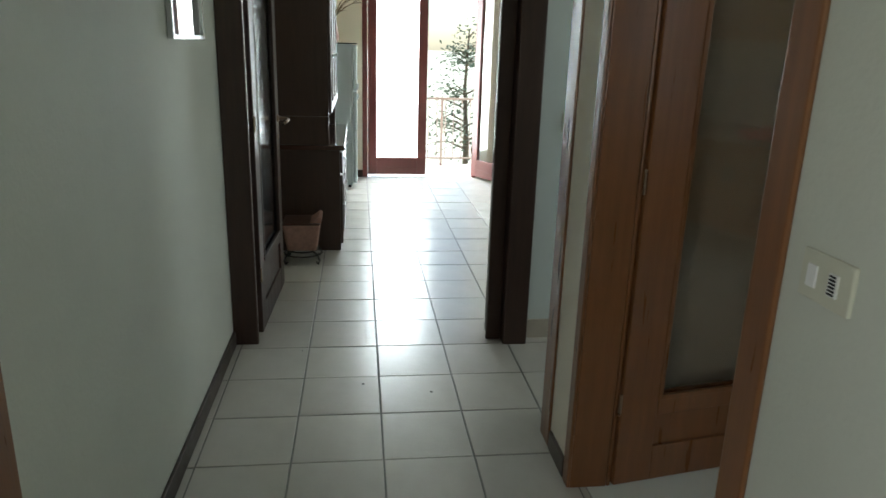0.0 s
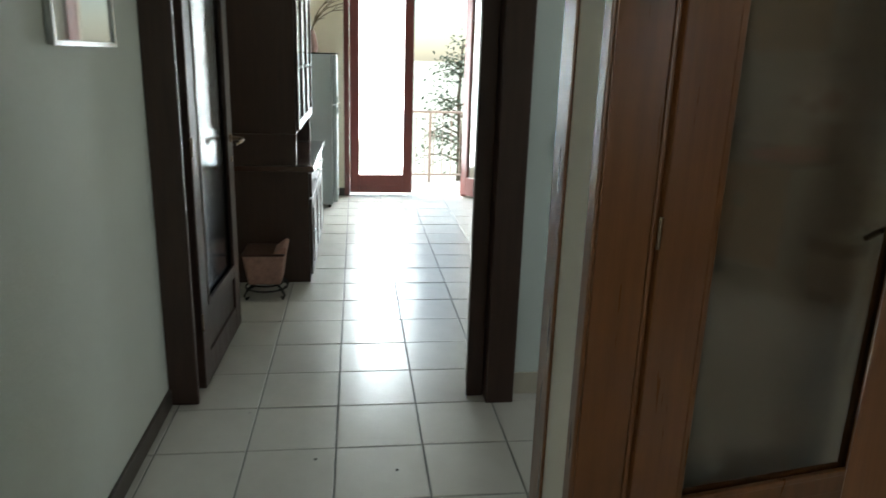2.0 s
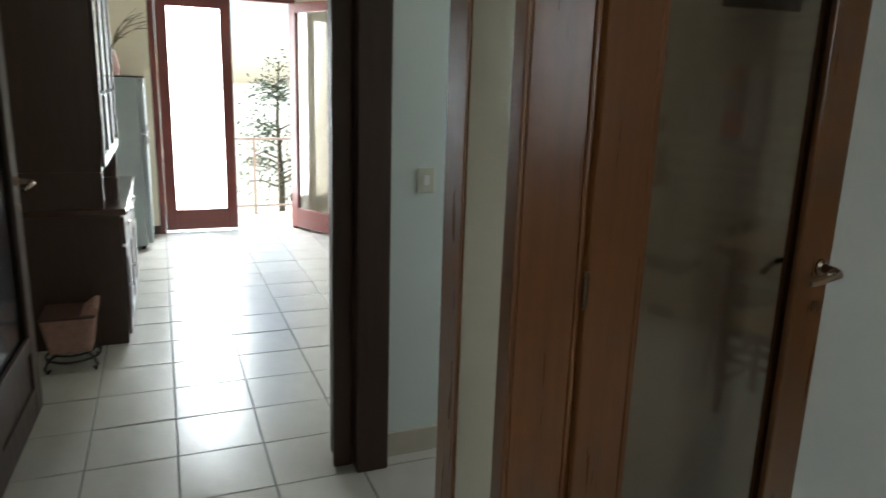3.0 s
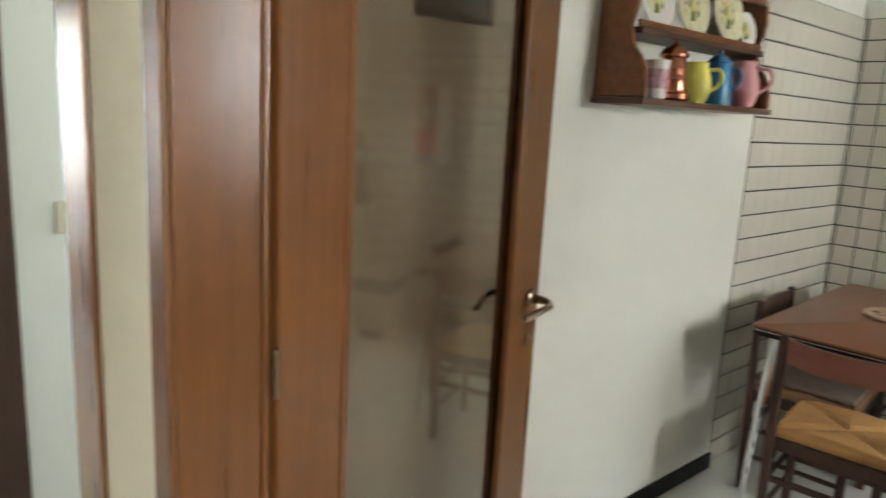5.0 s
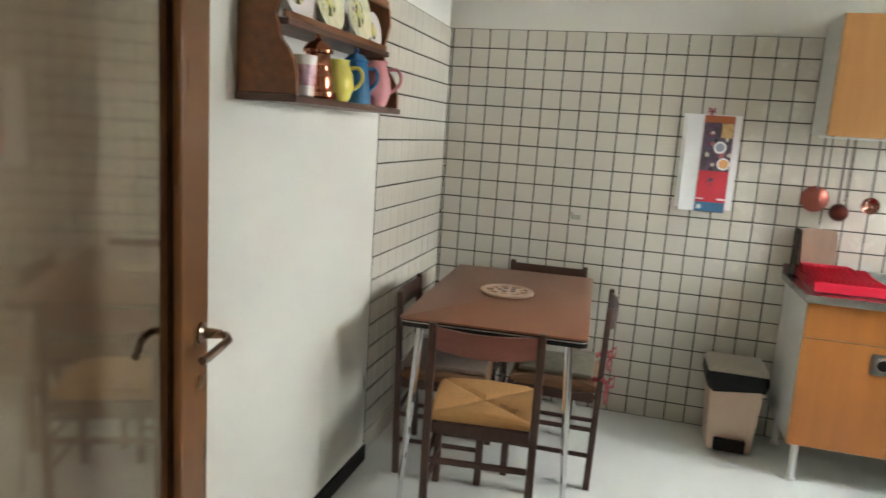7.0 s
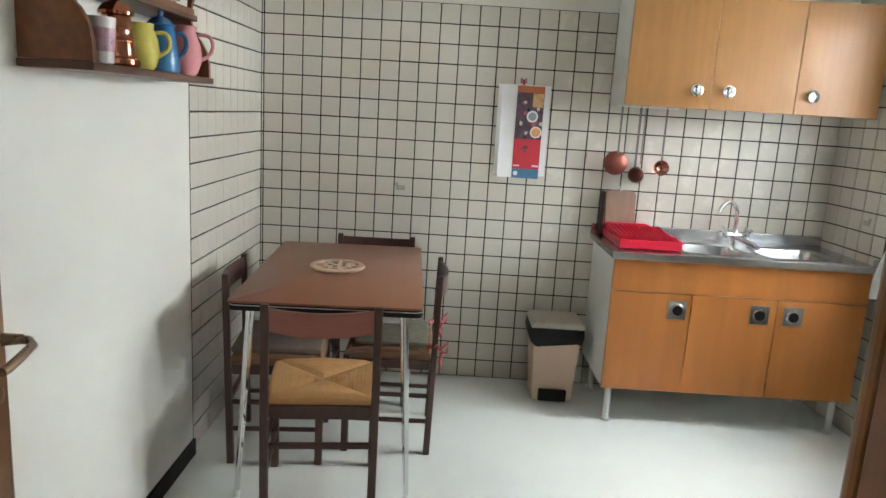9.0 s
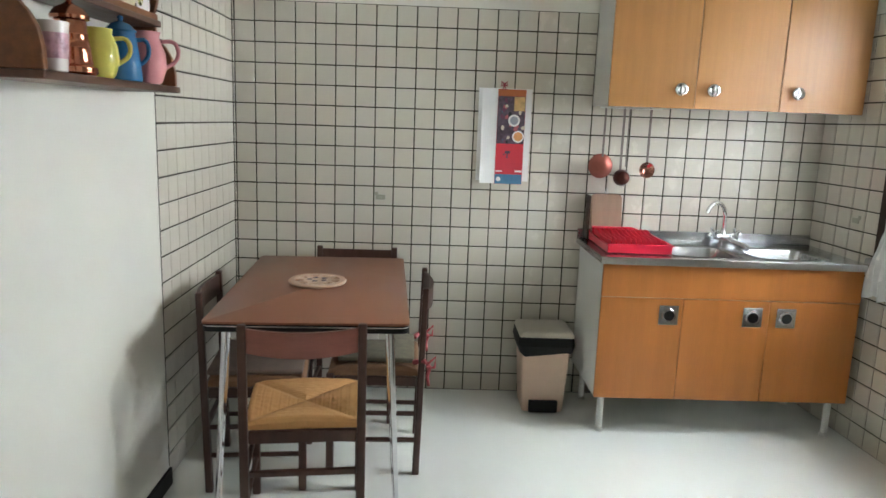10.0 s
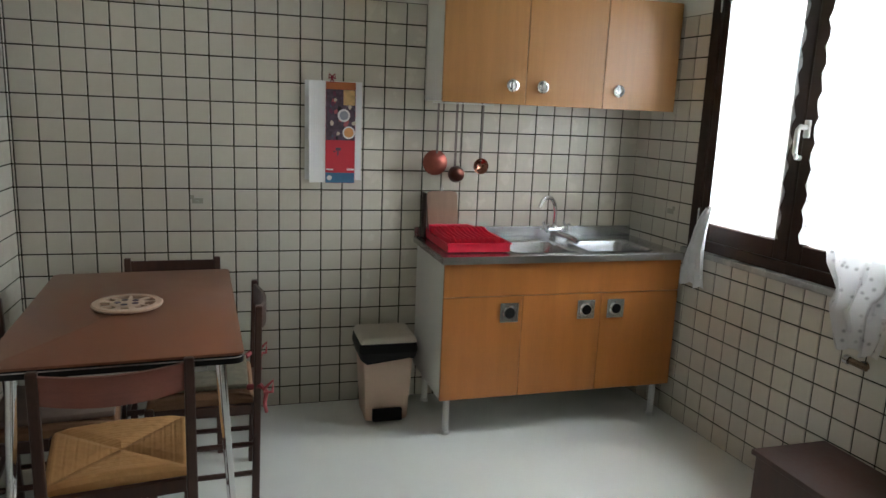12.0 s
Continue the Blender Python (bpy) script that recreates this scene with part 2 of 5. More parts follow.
def box(bm, lo, hi, r=0.0):
    x0, y0, z0 = lo
    x1, y1, z1 = hi
    v = [bm.verts.new(p) for p in ((x0, y0, z0), (x1, y0, z0), (x1, y1, z0), (x0, y1, z0), (x0, y0, z1), (x1, y0, z1), (x1, y1, z1), (x0, y1, z1))]
    fs = [bm.faces.new([v[i] for i in q]) for q in ((0, 3, 2, 1), (4, 5, 6, 7), (0, 1, 5, 4), (1, 2, 6, 5), (2, 3, 7, 6), (3, 0, 4, 7))]
    if r:
        es = list({e for f in fs for e in f.edges})
        bmesh.ops.bevel(bm, geom=es, offset=r, segments=2, profile=0.5, affect="EDGES")
    return bm


def boxes(*items, r=0.0):
    bm = bmesh.new()
    for lo, hi in items:
        box(bm, lo, hi, r)
    return bm


def hexa(bm, pts, r=0.0):
    """Eight corners: four of the foot, four of the top in the same order."""
    v = [bm.verts.new(p) for p in pts]
    fs = [bm.faces.new([v[i] for i in q]) for q in ((0, 3, 2, 1), (4, 5, 6, 7), (0, 1, 5, 4), (1, 2, 6, 5), (2, 3, 7, 6), (3, 0, 4, 7))]
    if r:
        bmesh.ops.bevel(bm, geom=list({e for f in fs for e in f.edges}), offset=r, segments=2, profile=0.5, affect="EDGES")
    return bm


def lathe(profile, seg=24, at=(0, 0, 0), bm=None, axis="z"):
    bm = bm or bmesh.new()
    rings = []
    for r, h in profile:
        ring = []
        for i in range(seg):
            a = 2 * math.pi * i / seg
            p = (r * math.cos(a), r * math.sin(a), h)
            if axis == "x":
                p = (p[2], p[0], p[1])
            elif axis == "y":
                p = (p[0], p[2], p[1])
            ring.append(bm.verts.new((p[0] + at[0], p[1] + at[1], p[2] + at[2])))
        rings.append(ring)
    for a, b in zip(rings, rings[1:]):
        for i in range(seg):
            bm.faces.new((a[i], a[(i + 1) % seg], b[(i + 1) % seg], b[i]))
    bm.faces.new(rings[0][::-1])
    bm.faces.new(rings[-1])
    return bm


def tube(pts, r, seg=10, bm=None, r2=None):
    """A round bar along points; r2: its radius at the far end."""
    bm = bm or bmesh.new()
    pts = [Vector(p) for p in pts]
    rings = []
    up = Vector((0.13, 0.21, 0.97))
    for i, p in enumerate(pts):
        d = (pts[min(i + 1, len(pts) - 1)] - pts[max(i - 1, 0)]).normalized()
        s = d.cross(up)
        s = s.normalized() if s.length > 0.05 else d.cross(Vector((1, 0, 0))).normalized()
        t = d.cross(s)
        k = r + ((r2 if r2 is not None else r) - r) * i / max(len(pts) - 1, 1)
        rings.append([bm.verts.new(p + (s * math.cos(a) + t * math.sin(a)) * k) for a in (2 * math.pi * j / seg for j in range(seg))])
    for a, b in zip(rings, rings[1:]):
        for j in range(seg):
            bm.faces.new((a[j], a[(j + 1) % seg], b[(j + 1) % seg], b[j]))
    bm.faces.new(rings[0][::-1])
    bm.faces.new(rings[-1])
    return bm


def prism(poly, axis, a, b, bm=None, r=0.0):
    """An outline in two axes pushed along the third from a to b."""
    bm = bm or bmesh.new()

    def at(u, v, w):
        return {"x": (w, u, v), "y": (u, w, v), "z": (u, v, w)}[axis]
    lo = [bm.verts.new(at(u, v, a)) for u, v in poly]
    hi = [bm.verts.new(at(u, v, b)) for u, v in poly]
    n = len(poly)
    fs = [bm.faces.new(lo[::-1]), bm.faces.new(hi)]
    for i in range(n):
        bm.faces.new((lo[i], lo[(i + 1) % n], hi[(i + 1) % n], hi[i]))
    if r:
        bmesh.ops.bevel(bm, geom=list({e for f in fs for e in f.edges}), offset=r, segments=2, profile=0.5, affect="EDGES")
    return bm


def rounded(x0, y0, x1, y1, r, k=5):
    out = []
    for cx, cy, a0 in ((x1 - r, y1 - r, 0), (x0 + r, y1 - r, 90), (x0 + r, y0 + r, 180), (x1 - r, y0 + r, 270)):
        for i in range(k + 1):
            a = radians(a0 + 90 * i / k)
            out.append((cx + r * math.cos(a), cy + r * math.sin(a)))
    return out


def structure(name, material, label, *items, r=0.0):
    return part(name, boxes(*items, r=r), material, None, label, kind="structure")


# ---- plan ----
# The kitchen's tiled wall and shelf wall lie along the axes. The hall and the rooms behind it are laid out square in a plan of
# their own, which HALL turns against the kitchen; the outer wall with the window is turned by OUTER.
BACK, LEFT, RIGHT = 3.56, 0.565, -2.44      # kitchen faces: the table's wall, the shelf's wall, the window's wall
HALL_L, HALL_R = -1.316, 0.0                # faces of the hall, in the hall's plan
KIT_X = 0.128                               # kitchen face of the wall beside the hall, in the hall's plan
CEIL = 2.70
DOOR_H = 2.08
DY0, DY1 = -0.750, 0.150                    # the kitchen doorway along the hall
PIER = 0.47                                 # far end of the pier beside the doorway
END_Y = 1.40                                # hall face of the wall before the living room
BAL_Y = 5.93                                # inner face of the balcony wall
LIV_L = -1.46
TS = 0.0995
HALL = Matrix.Translation((-0.9302, 0.9194, 0)) @ Matrix.Rotation(radians(5.257), 4, "Z") @ Matrix.Translation((0.95, -1.001, 0))
OUTER = Matrix.Translation((BACK, -2.436, 0)) @ Matrix.Rotation(radians(3.7), 4, "Z") @ Matrix.Translation((-BACK, -RIGHT, 0))
BX0, BX1 = -0.665, 0.630                    # sides of the balcony door
KX0 = 0.20                                  # where the kitchen's own walls begin

# ---- large structure ----
structure("floor_slab", M_FGROUT, "grey joints and bed of the tiled hall floor", ((-2.2, -3.2, -0.2), (0.062, BAL_Y + 0.12, -0.004)), ((0.062, 0.60, -0.2), (3.7, BAL_Y + 0.12, -0.004)))
DOORLINE = [HALL @ Vector((0.062, y, 0)) for y in (-3.1, 0.56)]
OUTLINE = [(p.x, p.y) for p in DOORLINE] + [(DOORLINE[1].x, LEFT + 0.03), (BACK + 0.01, LEFT + 0.03), (BACK + 0.01, -2.46)]
part("kitchen_floor_bed", prism(OUTLINE, "z", -0.2, -0.0045), M_FGROUT, None, "bed under the pale kitchen floor", kind="structure")
part("ceiling", boxes(((-2.6, -3.6, CEIL), (3.9, 7.0, CEIL + 0.15))), M_CEIL, None, "off-white painted ceiling", kind="structure")
# The gap near the rear end is invented, to let the hall fill in.
structure("wall_hall_side", M_WALL, "grey green painted hall wall", ((HALL_L - 0.15, -3.2, 0), (HALL_L, -3.0, CEIL)), ((HALL_L - 0.15, -3.0, 0), (HALL_L, -2.1, 0.9)), ((HALL_L - 0.15, -3.0, 2.1), (HALL_L, -2.1, CEIL)), ((HALL_L - 0.15, -2.1, 0), (HALL_L, END_Y, CEIL)))
structure("wall_hall_rear", M_WALL, "plain wall behind the hall", ((HALL_L, -3.2, 0), (HALL_R, -3.05, CEIL)))
structure("wall_kitchen_door", M_WALL, "painted hall wall with the kitchen doorway", ((HALL_R, -3.2, 0), (KIT_X, DY0, CEIL)), ((HALL_R, DY0, DOOR_H + 0.03), (KIT_X, DY1, CEIL)))
structure("wall_hall_pier", M_PIER, "narrow cream pier between two openings", ((HALL_R, DY1, 0), (KIT_X, PIER, CEIL)))
structure("wall_passage_head", M_WALL, "wall over the side passage opening", ((HALL_R, PIER, DOOR_H + 0.03), (KIT_X, END_Y, CEIL)))
structure("wall_kitchen_shelf", M_WHITE, "smooth white kitchen wall", ((KX0 - 0.03, LEFT, 0), (2.515, LEFT + 0.10, CEIL)))
structure("wall_kitchen_corner", M_WHITE, "cream painted wall above the tiles", ((2.515, LEFT + 0.026, 0), (BACK, LEFT + 0.12, CEIL)))
structure("wall_kitchen_back", M_WHITE, "cream painted kitchen wall above the tiles", ((BACK + 0.008, RIGHT - 0.2, 0), (BACK + 0.14, LEFT + 0.12, CEIL)))
WX0, WX1, WZ0, WZ1 = 1.875, 3.055, 0.89, 2.18
structure("wall_kitchen_window", M_WHITE, "outer kitchen wall with the window opening", ((KX0 + 0.1, RIGHT - 0.26, 0), (WX0, RIGHT - 0.008, CEIL)), ((WX1, RIGHT - 0.26, 0), (BACK + 0.008, RIGHT - 0.008, CEIL)), ((WX0, RIGHT - 0.26, 0), (WX1, RIGHT - 0.008, WZ0)), ((WX0, RIGHT - 0.26, WZ1), (WX1, RIGHT - 0.008, CEIL)))
structure("wall_living_front", M_GREYW, "grey white wall beside the living room doorway", ((HALL_L - 0.3, END_Y, 0), (-1.26, END_Y + 0.12, CEIL)), ((0.02, END_Y, 0), (2.0, END_Y + 0.12, CEIL)), ((-1.26, END_Y, DOOR_H + 0.03), (0.02, END_Y + 0.12, CEIL)))
# The end opening is added for the passage lamp and stays unseen.
structure("wall_passage", M_GREYW, "wall of the side passage", ((KIT_X, PIER + 0.09, 0), (2.0, PIER + 0.15, CEIL)), ((2.0, PIER + 0.09, 0), (2.1, END_Y + 0.12, 0.9)), ((2.0, PIER + 0.09, 2.0), (2.1, END_Y + 0.12, CEIL)))
structure("wall_living_side", M_CREAM, "cream living room wall", ((LIV_L - 0.15, END_Y + 0.12, 0), (LIV_L, BAL_Y, CEIL)))
structure("wall_living_far", M_CREAM, "cream wall with the balcony door", ((LIV_L - 0.15, BAL_Y, 0), (BX0, BAL_Y + 0.3, CEIL)), ((BX1, BAL_Y, 0), (3.2, BAL_Y + 0.3, CEIL)), ((BX0, BAL_Y, 2.20), (BX1, BAL_Y + 0.3, CEIL)))
structure("wall_living_end", M_CREAM, "cream end wall of the living room", ((3.2, END_Y, 0), (3.35, BAL_Y + 0.3, CEIL)))
structure("wall_living_inner", M_CREAM, "cream inner living room wall", ((2.1, END_Y, 0), (3.2, END_Y + 0.12, CEIL)))
structure("skirting_hall", M_SKIRT, "dark grey skirting along the hall wall", ((HALL_L, -0.69, 0), (HALL_L + 0.014, END_Y - 0.030, 0.075)), r=0.003)
structure("skirting_pier", M_SKIRT, "dark brown skirting on the pier", ((HALL_R - 0.012, 0.190, 0), (HALL_R, 0.375, 0.075)), r=0.003)
structure("skirting_kitchen", M_BLACK, "black skirting along the white wall", ((KX0, LEFT - 0.012, 0), (2.515, LEFT, 0.07)), r=0.002)
structure("skirting_passage", M_LID, "tiled skirting in the side passage", ((0.128, END_Y - 0.012, 0), (2.0, END_Y, 0.10)), r=0.002)
structure("skirting_living", M_DARK, "dark skirting in the living room", ((LIV_L, BAL_Y - 0.015, 0), (BX0, BAL_Y, 0.08)), r=0.003)
structure("corner_joint", M_GROUT, "dark joint beside the tiled wall", ((2.511, LEFT - 0.001, 0.075), (2.5165, LEFT + 0.004, 20 * TS)))
structure("tile_bed_back", M_GROUT, "dark joints of the tiled wall", ((BACK + 0.001, RIGHT, 0), (BACK + 0.008, LEFT + 0.026, 15 * TS)), ((BACK + 0.001, RIGHT, 15 * TS), (BACK + 0.008, -1.235, 1.545)), ((BACK + 0.001, -1.235, 15 * TS), (BACK + 0.008, LEFT + 0.026, 20 * TS)))
structure("tile_bed_corner", M_GROUT, "dark joints of the tiled wall by the table", ((2.517, LEFT + 0.018, 0), (BACK, LEFT + 0.026, 20 * TS)))
structure("tile_bed_window", M_GROUT, "dark joints of the tiled wall under the window", ((KX0 + 0.1, RIGHT - 0.008, 0), (WX0, RIGHT - 0.003, 20 * TS)), ((WX1, RIGHT - 0.008, 0), (BACK, RIGHT - 0.003, 20 * TS)), ((WX0, RIGHT - 0.008, 0), (WX1, RIGHT - 0.003, WZ0 - 0.03)))

# ---- door frames ----


def casing(name, face, side, y0, y1, material):
    """Frame of an opening in a wall that runs along y: a flat lining, and narrow rounded architraves on both faces."""
    x0, x1 = face[0] - 0.012, face[1] + 0.014
    st = part(name, boxes(((face[0], y0, 0), (face[1] - 0.002, y0 + 0.020, DOOR_H)), ((face[0], y1 - 0.020, 0), (face[1] - 0.002, y1, DOOR_H)), ((face[0], y0, DOOR_H), (face[1], y1, DOOR_H + 0.028)), r=0.002), material, None, "brown wooden door frame", kind="structure")
    for k, (a, b) in enumerate(((x0, face[0]), (face[1], x1))):
        part("architrave", boxes(((a, y0 - 0.06, 0), (b, y0 + 0.021, DOOR_H + 0.02)), ((a, y1 - 0.021, 0), (b, y1 + 0.032, DOOR_H + 0.02)), ((a, y0 - 0.06, DOOR_H + 0.021), (b, y1 + 0.032, DOOR_H + 0.10)), r=0.005), material, st)
    return st


kd = casing("kitchen_door_frame", (HALL_R, KIT_X), 1, DY0, DY1, M_DOOR)
ps = part("passage_corner_frame", boxes(((HALL_R, PIER, 0), (KIT_X, PIER + 0.024, DOOR_H)), r=0.002), M_DOOR, None, "brown wooden edge frame of the side opening", kind="structure")
part("architrave", boxes(((HALL_R - 0.010, PIER - 0.085, 0), (HALL_R, PIER + 0.024, DOOR_H)), r=0.004), M_DOOR, ps)
lf = part("living_door_frame", boxes(((-1.26, END_Y, 0), (-1.225, END_Y + 0.12, DOOR_H)), ((-0.05, END_Y, 0), (0.02, END_Y + 0.12, DOOR_H)), ((-1.26, END_Y, DOOR_H), (0.02, END_Y + 0.12, DOOR_H + 0.03)), r=0.003), M_DARK, None, "dark brown living room door frame", kind="structure")
part("architrave", boxes(((HALL_L, END_Y - 0.028, 0), (-1.197, END_Y, DOOR_H + 0.1)), r=0.006), M_DARK, lf)
part("architrave", boxes(((-0.068, END_Y - 0.022, 0), (0.005, END_Y, DOOR_H + 0.03)), ((0.006, END_Y - 0.092, 0), (0.126, END_Y, DOOR_H + 0.1)), r=0.006), M_DARK, lf)
part("architrave", boxes(((-1.196, END_Y - 0.022, DOOR_H + 0.03), (0.005, END_Y, DOOR_H + 0.1)), r=0.006), M_DARK, lf)


def lever(parent, at, d, side, material):
    """A lever handle on a leaf: rose plate, neck and a bar that points along d. side: -1 or 1 across the leaf."""
    x, y, z = at
    bm = lathe([(0.022, 0), (0.022, 0.006), (0.012, 0.012), (0.009, 0.045)], 16, (0, 0, 0), axis="y")
    for v in bm.verts:
        v.co.y *= side
        v.co += Vector((x, y, z))
    tube([(x, y + side * 0.04, z), (x + d * 0.006, y + side * 0.056, z - 0.001), (x + d * 0.022, y + side * 0.066, z - 0.004), (x + d * 0.06, y + side * 0.060, z - 0.010), (x + d * 0.095, y + side * 0.050, z - 0.018), (x + d * 0.112, y + side * 0.045, z - 0.019)], 0.0085, 10, bm)
    part("handle", bm, material, parent, "metal lever handle", smooth=True)
    bm = lathe([(0.015, 0), (0.015, 0.005), (0.004, 0.007)], 14, (0, 0, 0), axis="y")
    for v in bm.verts:
        v.co.y *= side
        v.co += Vector((x, y, z - 0.105))
    part("keyhole", bm, material, parent, "round metal keyhole rose", smooth=True)


def glazed_leaf(name, w, h, material, label, glass, metal, low=0.40, stile=0.115):
    """Leaf from its hinge along x; thickness along y."""
    t = 0.04
    d = thing(name, (0, 0, 0), label, "door")
    part("stile", boxes(((0, 0, 0.01), (stile, t, h)), ((w - stile, 0, 0.01), (w, t, h)), r=0.004), material, d)
    part("rail", boxes(((stile, 0.001, 0.01), (w - stile, t - 0.001, 0.14)), ((stile, 0.001, low - 0.06), (w - stile, t - 0.001, low)), ((stile, 0.001, h - 0.12), (w - stile, t - 0.001, h)), r=0.003), material, d)
    part("panel", boxes(((stile, 0.012, 0.14), (w - stile, t - 0.012, low - 0.06))), material, d)
    beads = bmesh.new()
    for y0, y1 in ((-0.004, 0.012), (t - 0.012, t + 0.004)):
        for a, b in (((stile - 0.004, low - 0.004), (stile + 0.014, h - 0.116)), ((w - stile - 0.014, low - 0.004), (w - stile + 0.004, h - 0.116)), ((stile + 0.014, low - 0.004), (w - stile - 0.014, low + 0.014)), ((stile + 0.014, h - 0.134), (w - stile - 0.014, h - 0.116))):
            box(beads, (a[0], y0, a[1]), (b[0], y1, b[1]), 0.003)
    part("bead", beads, material, d)
    g = part("pane", boxes(((stile, t / 2 - 0.003, low), (w - stile, t / 2 + 0.003, h - 0.12))), glass, d, "smoked glass pane")
    g.visible_shadow = False
    lever(d, (w - 0.050, 0, 1.012), -1, -1, metal)
    lever(d, (w - 0.050, t, 1.012), -1, 1, metal)
    for z in (0.28, 1.02, 1.80):
        part("hinge", tube([(-0.006, -0.002, z), (-0.006, -0.002, z + 0.075)], 0.0055, 10), metal, d, "metal hinge barrel")
    return d


kdoor = glazed_leaf("kitchen_door", 0.865, 2.06, M_DOOR, "mahogany brown kitchen door with a smoked glass pane standing open", G_SMOKE, M_BRASS, low=0.32, stile=0.140)
kdoor.matrix_world = pose(0.147, 0.118, 0, 0, 0, 10.0)
ldoor = glazed_leaf("living_room_door", 0.78, 2.06, M_DARK, "dark wooden glazed living room door standing open", G_HALL, M_BRASS, low=0.36)
ldoor.matrix_world = pose(-1.190, 1.500, 0, 0, 0, 88)

# ---- kitchen window ----


def kitchen_window():
    st = part("window_kitchen", boxes(((WX0, RIGHT - 0.10, WZ0), (WX0 + 0.06, RIGHT + 0.012, WZ1)), ((WX1 - 0.06, RIGHT - 0.10, WZ0), (WX1, RIGHT + 0.012, WZ1)), ((WX0 + 0.06, RIGHT - 0.10, WZ0), (WX1 - 0.06, RIGHT + 0.006, WZ0 + 0.05)), ((WX0 + 0.06, RIGHT - 0.10, WZ1 - 0.06), (WX1 - 0.06, RIGHT + 0.012, WZ1)), r=0.004), M_WINWOOD, None, "dark wooden casement window with white lace", kind="structure")
    mid = (WX0 + WX1) / 2
    for a, b in ((WX0 + 0.062, mid - 0.002), (mid + 0.002, WX1 - 0.062)):
        z0, z1 = WZ0 + 0.052, WZ1 - 0.062
        s = part("sash", boxes(((a, RIGHT - 0.06, z0), (a + 0.07, RIGHT + 0.004, z1)), ((b - 0.07, RIGHT - 0.06, z0), (b, RIGHT + 0.004, z1)), ((a + 0.07, RIGHT - 0.06, z0), (b - 0.07, RIGHT + 0.003, z0 + 0.08)), ((a + 0.07, RIGHT - 0.06, z1 - 0.07), (b - 0.07, RIGHT + 0.003, z1)), r=0.005), M_WINWOOD, st)
        g = part("pane", boxes(((a + 0.07, RIGHT - 0.035, z0 + 0.08), (b - 0.07, RIGHT - 0.030, z1 - 0.07))), G_CLEAR, s)
        g.visible_shadow = False
    hx = mid - 0.022
    bm = tube([(hx, RIGHT + 0.004, 1.485), (hx, RIGHT + 0.045, 1.487), (hx, RIGHT + 0.055, 1.475), (hx, RIGHT + 0.057, 1.43), (hx, RIGHT + 0.055, 1.385), (hx, RIGHT + 0.046, 1.368), (hx, RIGHT + 0.026, 1.366)], 0.0105, 10)
    box(bm, (hx - 0.015, RIGHT + 0.003, 1.445), (hx + 0.015, RIGHT + 0.012, 1.515), 0.003)
    part("window_handle", bm, M_WHLAM, st, "white enamelled window handle", smooth=True)
    for z in (1.02, 1.98):
        part("hinge", tube([(WX1 - 0.061, RIGHT + 0.014, z), (WX1 - 0.061, RIGHT + 0.014, z + 0.07)], 0.006, 8), M_CHROME, st)
    part("window_sill", boxes(((WX0 - 0.05, RIGHT - 0.1, WZ0 - 0.028), (WX1 + 0.02, RIGHT + 0.035, WZ0 - 0.001)), r=0.004), M_MARBLE, st, "thin grey marble sill")


kitchen_window()

# ---- dining table and chairs ----


def dining_table():
    t = thing("dining_table", (2.760, 0.008, 0), "brown laminate dining table on splayed chrome legs", "table")
    hx, hy = 0.557, 0.343
    part("tabletop", prism(rounded(-hx, -hy, hx, hy, 0.018), "z", 0.7575, 0.765, r=0.002), M_TABLE, t, "matt brown laminate top", smooth=True)
    part("edge_band", prism(rounded(-hx + 0.002, -hy + 0.002, hx - 0.002, hy - 0.002, 0.03), "z", 0.748, 0.7512), M_MUG, t, "cream edge line")
    part("underlay", prism(rounded(-hx + 0.001, -hy + 0.001, hx - 0.001, hy - 0.001, 0.03), "z", 0.731, 0.7478), M_BLACK, t, "black edge trim")
    part("upper_trim", prism(rounded(-hx + 0.001, -hy + 0.001, hx - 0.001, hy - 0.001, 0.03), "z", 0.7514, 0.7573), M_BLACK, t, "black edge trim")
    part("apron", boxes(((-0.48, -0.262, 0.685), (0.48, -0.240, 0.7305)), ((-0.48, 0.240, 0.685), (0.48, 0.262, 0.7305)), ((-0.48, -0.239, 0.685), (-0.458, 0.239, 0.7305)), ((0.458, -0.239, 0.685), (0.48, 0.239, 0.7305)), r=0.003), M_WHLAM, t, "grey painted apron")
    for sx in (-1, 1):
        for sy in (-1, 1):
            part("leg", tube([(sx * 0.488, sy * 0.275, 0.73), (sx * 0.52, sy * 0.315, 0.02)], 0.017, 14, r2=0.010), M_CHROME, t, "tapered chrome leg", smooth=True)
            part("foot_cap", lathe([(0.012, 0), (0.013, 0.02), (0.011, 0.026)], 12, (sx * 0.5208, sy * 0.3158, 0)), M_WHLAM, t)
    t.matrix_world = pose(2.760, 0.008, 0, 0, 0, 3.1)


